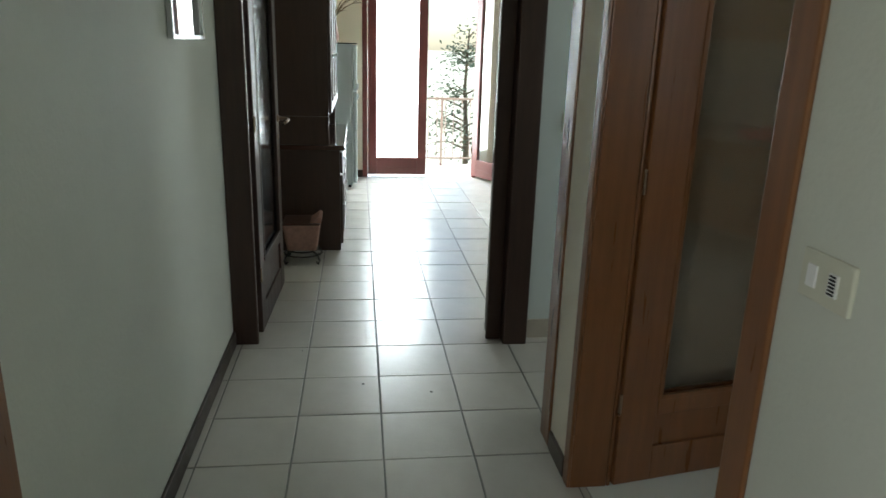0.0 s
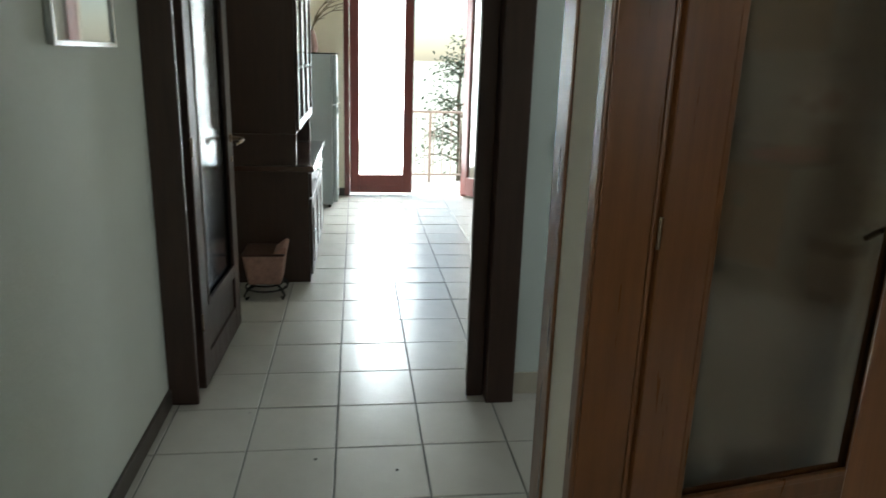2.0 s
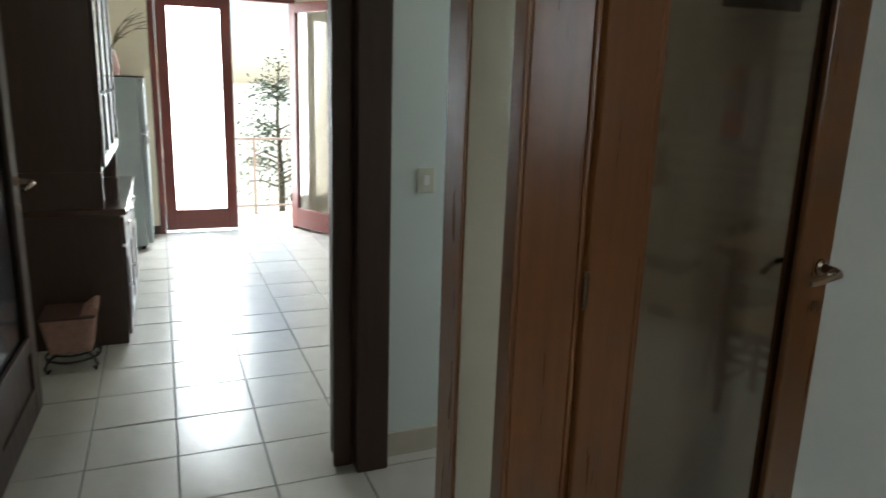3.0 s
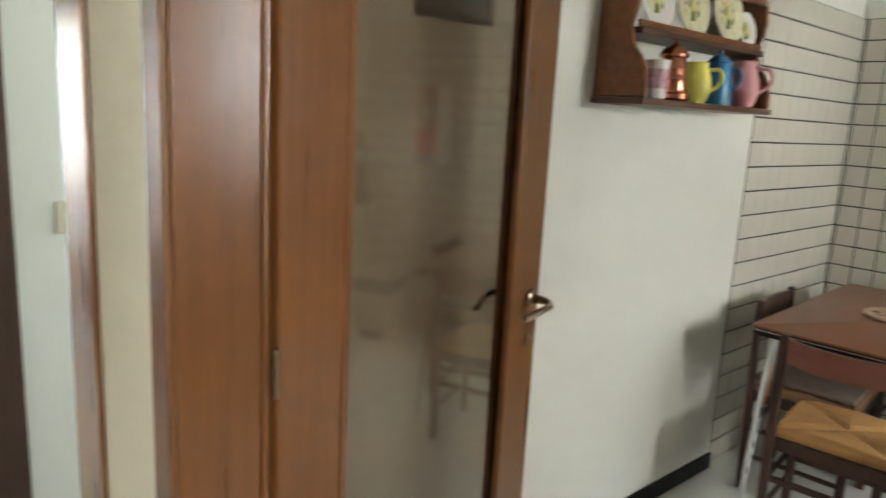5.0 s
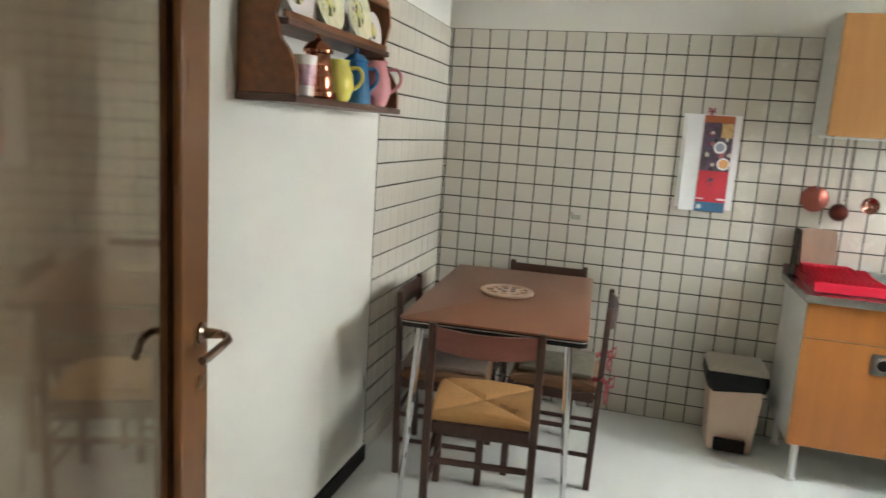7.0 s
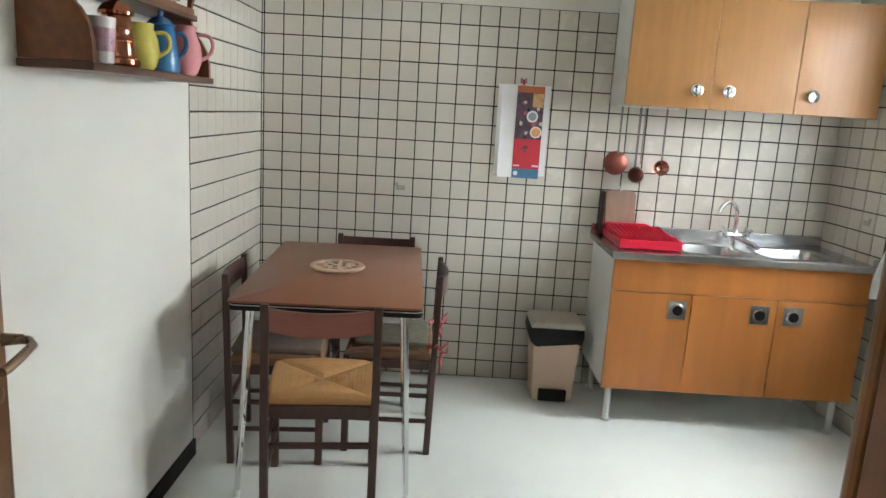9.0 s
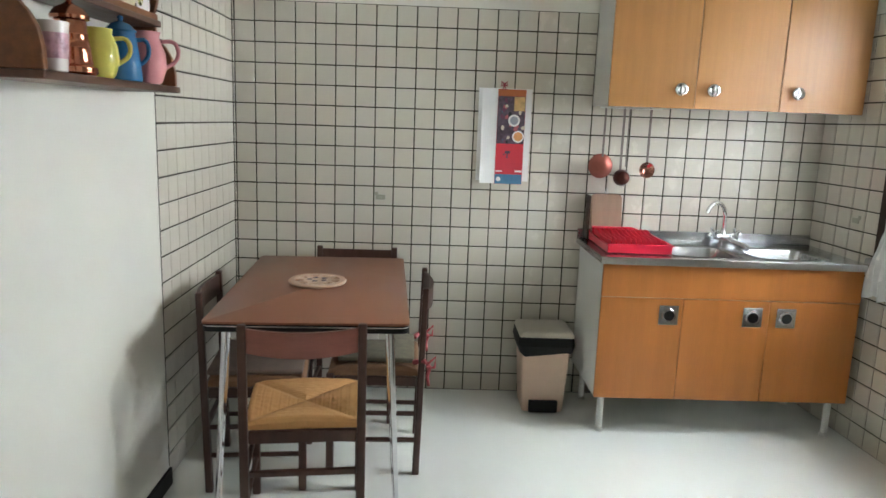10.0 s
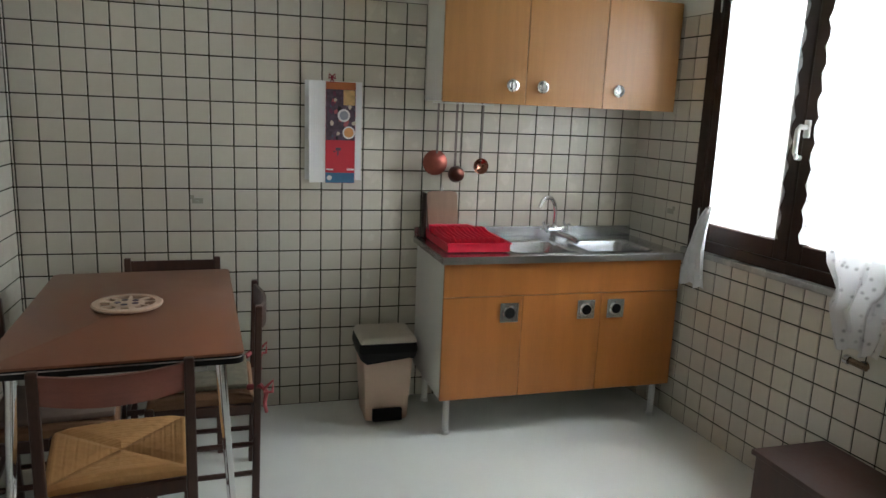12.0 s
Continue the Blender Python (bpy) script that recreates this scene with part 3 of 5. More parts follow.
def rush_seat(w0, w1, d):
    """A woven seat: strands run square to each edge and meet along the diagonals."""
    bm = bmesh.new()
    n = 64
    rows = []
    for i in range(n + 1):
        u = i / n * 2 - 1
        row = []
        for j in range(n + 1):
            v = j / n * 2 - 1
            k = max(abs(u), abs(v))
            h = 0.0013 * abs(math.sin(k * 40)) + 0.007 * min(1, abs(abs(u) - abs(v)) * 5) + 0.010 * abs(abs(u) - abs(v)) - 0.006 * (1 - k)
            if k > 0.93:
                h -= 0.018 * ((k - 0.93) / 0.07) ** 2
            h += 0.0012 * noise.noise(Vector((u * 9, v * 9, 3)))
            w = w0 + (w1 - w0) * (u + 1) / 2
            row.append(bm.verts.new((d * (u + 1) / 2, v * w / 2, 0.452 + h)))
        rows.append(row)
    for a, b in zip(rows, rows[1:]):
        for j in range(n):
            bm.faces.new((a[j], b[j], b[j + 1], a[j + 1]))
    rim = [r[0] for r in rows] + rows[-1][1:] + [r[-1] for r in rows[:-1]][::-1] + rows[0][1:-1][::-1]
    low = [bm.verts.new((v.co.x, v.co.y, 0.425)) for v in rim]
    for i in range(len(rim)):
        k = (i + 1) % len(rim)
        bm.faces.new((rim[i], rim[k], low[k], low[i]))
    bm.faces.new(low)
    return bm


def chair():
    """Looks along x; its origin lies between the rear feet."""
    c = thing("dining_chair", (0, 0, 0), "dark brown wooden dining chair with a woven rush seat", "chair", "chairs round the table")
    hw, fw, d, h = 0.190, 0.195, 0.365, 0.79
    for s in (-1, 1):
        y = s * hw
        part("rear_post", hexa(bmesh.new(), [(-0.002, y - 0.015, 0), (0.026, y - 0.015, 0), (0.026, y + 0.015, 0), (-0.002, y + 0.015, 0), (-0.020, y - 0.014, h), (0.004, y - 0.014, h), (0.004, y + 0.014, h), (-0.020, y + 0.014, h)], 0.005), M_CHAIR, c)
        part("front_leg", boxes(((d - 0.016, s * fw - 0.015, 0), (d + 0.014, s * fw + 0.015, 0.435)), r=0.005), M_CHAIR, c)
        a, b = sorted((s * 0.183, s * 0.203))
        part("side_rail", boxes(((0.020, a, 0.385), (d - 0.018, b, 0.424)), r=0.003), M_CHAIR, c)
        part("side_stretcher", tube([(0.018, s * 0.190, 0.15), (d - 0.014, s * 0.194, 0.15)], 0.010, 8), M_CHAIR, c, smooth=True)
        part("side_stretcher", tube([(0.012, s * 0.190, 0.265), (d - 0.014, s * 0.194, 0.265)], 0.010, 8), M_CHAIR, c, smooth=True)
    part("seat_rail", boxes(((-0.004, -0.174, 0.382), (0.016, 0.174, 0.424)), r=0.003), M_CHAIR, c)
    part("seat_rail", boxes(((d - 0.012, -0.179, 0.385), (d + 0.008, 0.179, 0.424)), r=0.003), M_CHAIR, c)
    part("stretcher", boxes(((-0.002, -0.175, 0.262), (0.016, 0.175, 0.284)), r=0.004), M_CHAIR, c)
    part("stretcher", boxes(((d - 0.008, -0.179, 0.205), (d + 0.008, 0.179, 0.226)), r=0.004), M_CHAIR, c)
    s = part("seat", rush_seat(0.372, 0.40, d - 0.004), M_RUSH, c, "golden woven rush seat")
    s.location.x = 0.012
    bm = bmesh.new()
    k = 14
    grid = []
    for i in range(k + 1):
        u = i / k * 2 - 1
        x = -0.012 - 0.030 * (1 - u * u)
        zt, zb = 0.776 - 0.006 * (1 - u * u), 0.684 + 0.012 * u * u
        grid.append([bm.verts.new(p) for p in ((x, u * 0.178, zb), (x + 0.012, u * 0.178, zb), (x + 0.010, u * 0.178, zt), (x - 0.002, u * 0.178, zt))])
    for a, b in zip(grid, grid[1:]):
        for j in range(4):
            bm.faces.new((a[j], b[j], b[(j + 1) % 4], a[(j + 1) % 4]))
    bm.faces.new(grid[0])
    bm.faces.new(grid[-1][::-1])
    part("backrest", bm, M_BACK, c, "curved reddish brown back board", smooth=True)
    return c


dining_table()
first = chair()
far = copy_thing(first, pose(3.475, -0.062, 0, 0, 0, 181))
side_l = copy_thing(first, pose(2.650, 0.425, 0, 0, 0, -84))
side_r = copy_thing(first, pose(2.825, -0.405, 0, 0, 0, 91))
first.matrix_world = pose(2.120, -0.026, 0, 0, 0, 7)
# These three chairs get a darker seat and back than the first.
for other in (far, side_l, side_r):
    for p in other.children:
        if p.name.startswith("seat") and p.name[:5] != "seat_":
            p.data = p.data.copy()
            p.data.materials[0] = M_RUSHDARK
            tagged(p, "darker brown rush seat")
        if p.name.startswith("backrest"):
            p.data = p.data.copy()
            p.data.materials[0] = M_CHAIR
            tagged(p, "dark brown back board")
tagged(far, "dark brown wooden dining chair pushed against the tiled wall")
tagged(side_l, "dark brown rush seated dining chair between table and side wall")
tagged(side_r, "dark brown dining chair with a tied seat cushion")


def cushion():
    c = thing("seat_cushion", (0, 0, 0), "greenish patterned seat cushion tied with red ribbons", "cushion")
    part("pad", boxes(((0.03, -0.165, 0.4675), (0.34, 0.165, 0.492)), r=0.012), M_CLOTH, c, smooth=True)
    for s in (-1, 1):
        part("ribbon", tube([(0.03, s * 0.165, 0.475), (-0.012, s * 0.205, 0.495), (-0.032, s * 0.205, 0.47), (-0.024, s * 0.212, 0.43), (-0.030, s * 0.216, 0.395)], 0.011, 6, r2=0.006), M_RIBBON, c, "red ribbon tie", smooth=True)
        part("ribbon", tube([(-0.02, s * 0.21, 0.48), (-0.055, s * 0.212, 0.515), (-0.052, s * 0.21, 0.47), (-0.02, s * 0.21, 0.47)], 0.006, 6), M_RIBBON, c, smooth=True)
    c.matrix_world = pose(2.825, -0.405, 0, 0, 0, 91)


cushion()
flat = thing("flat_cushion", (0, 0, 0), "grey brown flat seat cushion on the side chair", "cushion")
part("pad", boxes(((0.01, -0.185, 0.4675), (0.365, 0.185, 0.492)), r=0.010), mat("grey brown cushion cloth", (0.20, 0.145, 0.12), 0.9, vary=0.15, scale=20), flat, smooth=True)
flat.matrix_world = pose(2.650, 0.425, 0, 0, 0, -84)


def trivet():
    t = thing("trivet", (2.775, 0.030, 0.766), "round pierced pink wooden trivet on the table", "trivet")
    ring = lathe([(0.092, 0.0), (0.114, 0.002), (0.118, 0.010), (0.113, 0.015), (0.093, 0.014)], 40)
    for f in [f for f in ring.faces if len(f.verts) > 4]:
        ring.faces.remove(f)
    v = list(ring.verts)
    for i in range(40):
        ring.faces.new((v[i], v[160 + i], v[160 + (i + 1) % 40], v[(i + 1) % 40]))
    part("rim", ring, M_BEIGE, t, smooth=True)
    bm = lathe([(0.050, 0.002), (0.058, 0.004), (0.058, 0.011), (0.050, 0.013)], 28)
    for k in range(9):
        a = 2 * math.pi * k / 9
        m = Matrix.Rotation(a, 3, "Z")
        n0 = len(bm.verts)
        bm.verts.ensure_lookup_table()
        box(bm, (0.053, -0.004 - 0.004 * (k % 3), 0.003), (0.095, 0.005 + 0.003 * (k % 2), 0.012))
        bm.verts.ensure_lookup_table()
        for q in bm.verts[n0:]:
            q.co = m @ q.co
    part("fretwork", bm, M_BEIGE, t)
    for k in range(5):
        a = 2 * math.pi * k / 5 + 0.4
        part("painted_dot", lathe([(0.012, 0.0135), (0.010, 0.0150)], 10, (0.032 * math.cos(a), 0.032 * math.sin(a), 0)), M_PDARK, t, "dark painted flower")


trivet()

# ---- sink unit ----


def sink_unit():
    x0, x1, y0, y1 = 3.040, 3.545, -2.422, -1.220
    u = thing("sink_unit", (0, 0, 0), "honey veneered sink cabinet with white sides on round white legs", "cabinet")
    part("body", boxes(((x0 + 0.018, y0, 0.190), (x1, y0 + 0.016, 0.834)), ((x0 + 0.018, y1 - 0.016, 0.190), (x1, y1, 0.834)), ((x0 + 0.018, y0 + 0.016, 0.190), (x1, y1 - 0.016, 0.206)), ((x1 - 0.010, y0 + 0.016, 0.206), (x1, y1 - 0.016, 0.834)), ((x0 + 0.018, y0 + 0.016, 0.816), (x0 + 0.06, y1 - 0.016, 0.834)), r=0.001), M_WHLAM, u, "white laminate carcass")
    part("fascia", boxes(((x0, y0, 0.678), (x0 + 0.0175, y1, 0.833)), r=0.0015), M_HONEY, u, "honey veneer fascia board")
    edges = (-1.220, -1.600, -2.004, -2.422)
    for k, (a, b, ly) in enumerate(((edges[1] + 0.0015, edges[0], -1.535), (edges[2] + 0.0015, edges[1] - 0.0015, -1.925), (edges[3], edges[2] - 0.0015, -2.082))):
        d = part("door", boxes(((x0, a, 0.188), (x0 + 0.0175, b, 0.674)), r=0.0015), M_HONEY, u, "honey veneer door")
        bm = boxes(((x0 - 0.006, ly - 0.045, 0.552), (x0, ly + 0.045, 0.644)), r=0.002)
        part("handle_plate", bm, M_STEEL, d, "square steel handle plate")
        part("finger_hole", lathe([(0.029, -0.0125), (0.033, -0.0065), (0.029, -0.0062)], 24, (x0, ly, 0.598), axis="x"), M_CHROME, d, "round chrome finger pull", smooth=True)
        # No real hollow: a flat black disc paints the shade inside the pull.
        part("finger_cup", lathe([(0.024, -0.0135), (0.024, -0.0128)], 20, (x0, ly, 0.598), axis="x"), M_BLACK, d, "flat black disc for the shade in the hollow")
    for x in (x0 + 0.055, x1 - 0.06):
        for y in (y1 - 0.05, y0 + 0.05):
            part("leg", lathe([(0.020, 0.0), (0.021, 0.014), (0.0150, 0.018), (0.0155, 0.19)], 14, (x, y, 0)), M_WHLAM, u, "round white leg", smooth=True)
    # steel top with two bowls
    z0, z1 = 0.836, 0.862
    xa, xb, ya, yb = 3.020, 3.552, -2.434, -1.200
    bowls = ((3.095, 3.40, -1.885, -1.570), (3.095, 3.40, -2.305, -1.955))
    bm = boxes(((xa, ya, z0), (bowls[0][0], yb, z1)), ((bowls[0][1], ya, z0), (xb, yb, z1)), ((bowls[0][0], bowls[0][3], z0), (bowls[0][1], yb, z1)), ((bowls[0][0], bowls[1][3], z0), (bowls[0][1], bowls[0][2], z1)), ((bowls[0][0], ya, z0), (bowls[0][1], bowls[1][2], z1)))
    part("steel_top", bm, M_STEEL, u, "stainless steel draining top")
    part("rim", boxes(((xa - 0.004, ya + 0.001, z0 - 0.004), (xa + 0.004, yb, z1 + 0.004)), ((xa + 0.004, yb - 0.008, z1), (xb, yb, z1 + 0.004)), r=0.002), M_STEEL, u)
    part("backsplash", boxes(((xb - 0.014, ya, z1), (xb, yb, z1 + 0.052)), r=0.003), M_STEEL, u, "steel upstand at the wall")
    for a, b, c, d in bowls:
        bm = bmesh.new()
        prof = []
        for s, z in ((0.0, z1 + 0.003), (0.012, z1 - 0.004), (0.020, z1 - 0.03), (0.03, z1 - 0.12), (0.06, z1 - 0.15)):
            prof.append([bm.verts.new((p[0], p[1], z)) for p in rounded(a + s, c + s, b - s, d - s, 0.05)])
        for p, q in zip(prof, prof[1:]):
            for i in range(len(p)):
                bm.faces.new((p[i], p[(i + 1) % len(p)], q[(i + 1) % len(p)], q[i]))
        bm.faces.new(prof[-1])
        part("bowl", bm, M_STEEL, u, "steel sink bowl", smooth=True)
    part("drain_ribs", boxes(*[((3.11, -1.26 - 0.032 * i, z1), (3.40, -1.252 - 0.032 * i, z1 + 0.002)) for i in range(9)]), M_STEEL, u)


def faucet():
    f = thing("faucet", (3.445, -1.925, 0.863), "chrome swan neck mixer tap with cross handles", "tap")
    bm = lathe([(0.026, 0), (0.026, 0.006), (0.017, 0.010), (0.016, 0.05), (0.020, 0.055), (0.014, 0.075), (0.010, 0.08)], 18)
    tube([(0, -0.042, 0.048), (0, 0.042, 0.048)], 0.018, 14, bm)
    part("body", bm, M_CHROME, f, smooth=True)
    pts = [(0, 0, 0.07), (0, 0.0, 0.15)]
    for k in range(1, 9):
        a = radians(180 * k / 8 * 0.92)
        pts.append((-0.024 * (1 - math.cos(a)), 0.056 * (1 - math.cos(a)), 0.15 + 0.070 * math.sin(a)))
    part("spout", tube(pts, 0.0105, 12), M_CHROME, f, smooth=True)
    for s in (-1, 1):
        bm = tube([(0, s * 0.034, 0.045), (-0.012, s * 0.052, 0.060)], 0.015, 10)
        c = Vector((-0.016, s * 0.058, 0.064))
        for d in ((0.0, 0.023, -0.016), (0.025, 0.0, 0.021)):
            tube([c - Vector(d), c + Vector(d)], 0.0085, 8, bm)
        part("cross_handle", bm, M_CHROME, f, smooth=True)
    part("lower_spout", tube([(0, 0, 0.035), (-0.05, -0.02, 0.030), (-0.135, -0.055, 0.020), (-0.155, -0.06, 0.010)], 0.014, 10), M_CHROME, f, smooth=True)


def dish_rack():
    r = thing("dish_rack", (0, 0, 0), "red plastic dish drainer on the steel top", "dish rack")
    x0, x1, y0, y1, z = 3.110, 3.500, -1.550, -1.250, 0.867
    bm = bmesh.new()
    hexa(bm, [(x0 + 0.02, y0 + 0.02, z), (x1 - 0.02, y0 + 0.02, z), (x1 - 0.02, y1 - 0.02, z), (x0 + 0.02, y1 - 0.02, z), (x0 + 0.012, y0 + 0.012, z + 0.006), (x1 - 0.012, y0 + 0.012, z + 0.006), (x1 - 0.012, y1 - 0.012, z + 0.006), (x0 + 0.012, y1 - 0.012, z + 0.006)])
    part("tray", bm, M_RED, r, "red drip tray")
    for a, b, c, d in ((x0, y0, x1, y0 + 0.006), (x0, y1 - 0.006, x1, y1), (x0, y0 + 0.0062, x0 + 0.006, y1 - 0.0062), (x1 - 0.006, y0 + 0.0062, x1, y1 - 0.0062)):
        part("side_wall", boxes(((a, b, z), (c, d, z + 0.035)), r=0.002), M_RED, r)
    for a, b, c, d in ((x0 - 0.006, y0 - 0.006, x1 + 0.006, y0 + 0.004), (x0 - 0.006, y0 + 0.0042, x0 + 0.004, y1 + 0.006), (x1 - 0.004, y0 + 0.0042, x1 + 0.006, y1 + 0.006)):
        part("rim", boxes(((a, b, z + 0.0352), (c, d, z + 0.043)), r=0.002), M_RED, r)
    for i in range(12):
        fins = bmesh.new()
        y = y1 - 0.022 - i * 0.0235
        prism([(x0 + 0.02, z + 0.03), (x1 - 0.03, z + 0.03), (x1 - 0.03, z + 0.062), (x1 - 0.09, z + 0.064), (x1 - 0.15, z + 0.052), (x0 + 0.10, z + 0.050), (x0 + 0.04, z + 0.056), (x0 + 0.02, z + 0.052)], "y", y, y + 0.004, fins)
        part("rib", fins, M_RED, r)
    part("base_rail", boxes(((x0 + 0.02, y0 + 0.01, z + 0.026), (x0 + 0.026, y1 - 0.01, z + 0.034))), M_RED, r)
    fins = bmesh.new()
    box(fins, (x1 - 0.036, y0 + 0.01, z + 0.026), (x1 - 0.03, y1 - 0.01, z + 0.034))
    part("base_rail", fins, M_RED, r)
    part("side_board", prism([(y1 - 0.01, z + 0.035), (y0 + 0.05, z + 0.035), (y0 + 0.055, z + 0.060), (y0 + 0.085, z + 0.070), (y1 - 0.01, z + 0.070)], "x", x1 - 0.026, x1 - 0.018), M_RED, r)


def cutting_board():
    b = thing("cutting_board", (0, 0, 0), "worn beech cutting board leaning on the tiles", "cutting board")
    part("board", prism([(-0.078, 0), (0.078, 0), (0.080, 0.215), (0.074, 0.232), (0.056, 0.238), (-0.056, 0.238), (-0.074, 0.232), (-0.080, 0.215)], "x", 0.0, 0.016, r=0.003), M_BOARD, b)
    part("hanging_loop", tube([(0.008, 0, 0.232), (0.006, 0.007, 0.250), (0.008, 0.0, 0.268), (0.010, -0.007, 0.250), (0.008, 0, 0.232)], 0.002, 6), M_PAPER, b, "white hanging loop")
    b.matrix_world = pose(3.475, -1.335, 0.866, 0, 12, 0)
    t = thing("serving_tray", (0, 0, 0), "dark thin tray standing on edge beside the board", "tray")
    part("panel", boxes(((-0.075, -0.004, 0), (0.0, 0.004, 0.225)), r=0.003), M_DARK, t)
    t.matrix_world = pose(3.548, -1.240, 0.868, 0, 0, 0)


def ladles():
    rail = thing("hook_rail", (0, 0, 0), "thin white hook rail under the wall cupboards", "rail")
    part("bar", tube([(3.46, -1.25, 1.531), (3.46, -1.56, 1.531)], 0.003, 8), M_WHLAM, rail)
    for y in (-1.256, -1.555):
        part("bracket", boxes(((3.455, y - 0.004, 1.531), (3.465, y + 0.004, 1.5395))), M_WHLAM, rail)
    sk = thing("skimmer", (3.46, -1.280, 1.524), "copper skimmer hanging on a long iron handle", "kitchen utensil")
    part("handle", boxes(((-0.002, -0.006, -0.235), (0.002, 0.004, 0.008)), r=0.001), M_HANDLE, sk)
    part("bowl", lathe([(0.014, -0.010), (0.040, -0.007), (0.052, 0.002), (0.061, 0.003), (0.062, 0.006), (0.040, -0.002), (0.014, -0.005)], 26, (0, 0.005, -0.280), axis="x"), M_COPPER, sk, "hammered copper bowl", smooth=True)
    la = thing("ladle", (3.46, -1.375, 1.524), "dark copper ladle hanging on a long iron handle", "kitchen utensil")
    part("handle", boxes(((-0.002, -0.006, -0.30), (0.002, 0.006, 0.012)), ((0.006, -0.030, -0.28), (0.008, -0.024, 0.005)), r=0.0008), M_HANDLE, la)
    cup = lathe([(0.008, -0.030), (0.032, -0.020), (0.041, 0.0), (0.042, 0.014), (0.037, 0.012), (0.024, -0.014)], 22, (0, -0.012, -0.335), axis="x")
    part("cup", cup, mat("tarnished copper", (0.09, 0.032, 0.024), 0.35, 0.9, vary=0.3), la, "dark copper cup", smooth=True)
    sm = thing("small_ladle", (3.46, -1.507, 1.524), "small shiny copper ladle hanging on an iron handle", "kitchen utensil")
    part("handle", boxes(((-0.002, -0.006, -0.265), (0.002, 0.004, 0.008)), r=0.001), M_HANDLE, sm)
    cup = lathe([(0.010, 0.020), (0.032, 0.012), (0.038, -0.006), (0.040, -0.010), (0.034, -0.008), (0.022, 0.006), (0.008, 0.012)], 22, (0, 0, -0.292), axis="x")
    part("cup", cup, mat("bright ladle copper", (0.34, 0.15, 0.11), 0.2, 1.0, vary=0.2), sm, "polished copper cup", smooth=True)


def wall_cupboard():
    x0, x1, z0, z1 = 3.250, 3.556, 1.540, 2.050
    for k, (y0, y1, ky) in enumerate(((-1.637, -1.236, -1.565), (-2.037, -1.639, -1.715), (-2.437, -2.039, -2.112))):
        u = thing("wall_cupboard", (0, 0, 0), ("pale oak wall cupboard with a round chrome knob", "middle oak wall cupboard with a round chrome knob", "oak wall cupboard beside the window wall")[k], "cabinet", "wall cupboards over the sink")
        part("body", boxes(((x0 + 0.018, y0, z0), (x1, y1, z1)), r=0.001), M_WHLAM, u, "white laminate carcass")
        d = part("door", boxes(((x0, y0 + 0.001, z0 - 0.006), (x0 + 0.0172, y1 - 0.001, z1)), r=0.0015), M_HONEYC, u, "pale oak veneer door")
        part("knob", lathe([(0.012, -0.017), (0.019, -0.018), (0.024, -0.023), (0.029, -0.021), (0.030, -0.014), (0.018, -0.008), (0.018, 0.0)], 24, (x0, ky, 1.620), axis="x"), M_CHROME, d, "round chrome knob", smooth=True)
        part("knob_bar", boxes(((x0 - 0.026, ky - 0.004, 1.604), (x0 - 0.0222, ky + 0.004, 1.636)), r=0.0015), M_STEEL, d)


sink_unit()
faucet()
dish_rack()
cutting_board()
ladles()
wall_cupboard()


def pedal_bin():
    b = thing("pedal_bin", (3.375, -1.026, 0), "beige plastic pedal bin with a grey lid and black liner", "bin")

    def slab(z, wx, wy):
        return [(-wx, -wy, z), (wx, -wy, z), (wx, wy, z), (-wx, wy, z)]
    part("body", hexa(bmesh.new(), slab(0, 0.096, 0.104) + slab(0.365, 0.118, 0.124), 0.016), M_BEIGE, b, smooth=True)
    bm = bmesh.new()
    ring = []
    for i, (x, y) in enumerate(rounded(-0.130, -0.138, 0.130, 0.138, 0.03, 8)):
        drop = 0.328 - 0.014 * math.sin(y * 30) - (0.030 if y > 0.02 else 0.0) * (0.5 + 0.5 * math.sin(y * 21))
        ring.append((bm.verts.new((x, y, 0.402)), bm.verts.new((x * 1.03, y * 1.03, 0.36)), bm.verts.new((x * 0.94, y * 0.955, drop))))
    for i in range(len(ring)):
        p, q = ring[i], ring[(i + 1) % len(ring)]
        bm.faces.new((p[0], q[0], q[1], p[1]))
        bm.faces.new((p[1], q[1], q[2], p[2]))
    bm.faces.new([p[0] for p in ring])
    part("liner", bm, M_BLACK, b, "black liner folded over the rim")
    part("lid", hexa(bmesh.new(), slab(0.403, 0.134, 0.142) + slab(0.432, 0.120, 0.126), 0.012), M_LID, b, "grey beige flat lid", smooth=True)
    part("pedal", boxes(((-0.122, -0.072, 0.010), (-0.092, 0.072, 0.070)), r=0.004), M_BLACK, b, "black foot pedal")


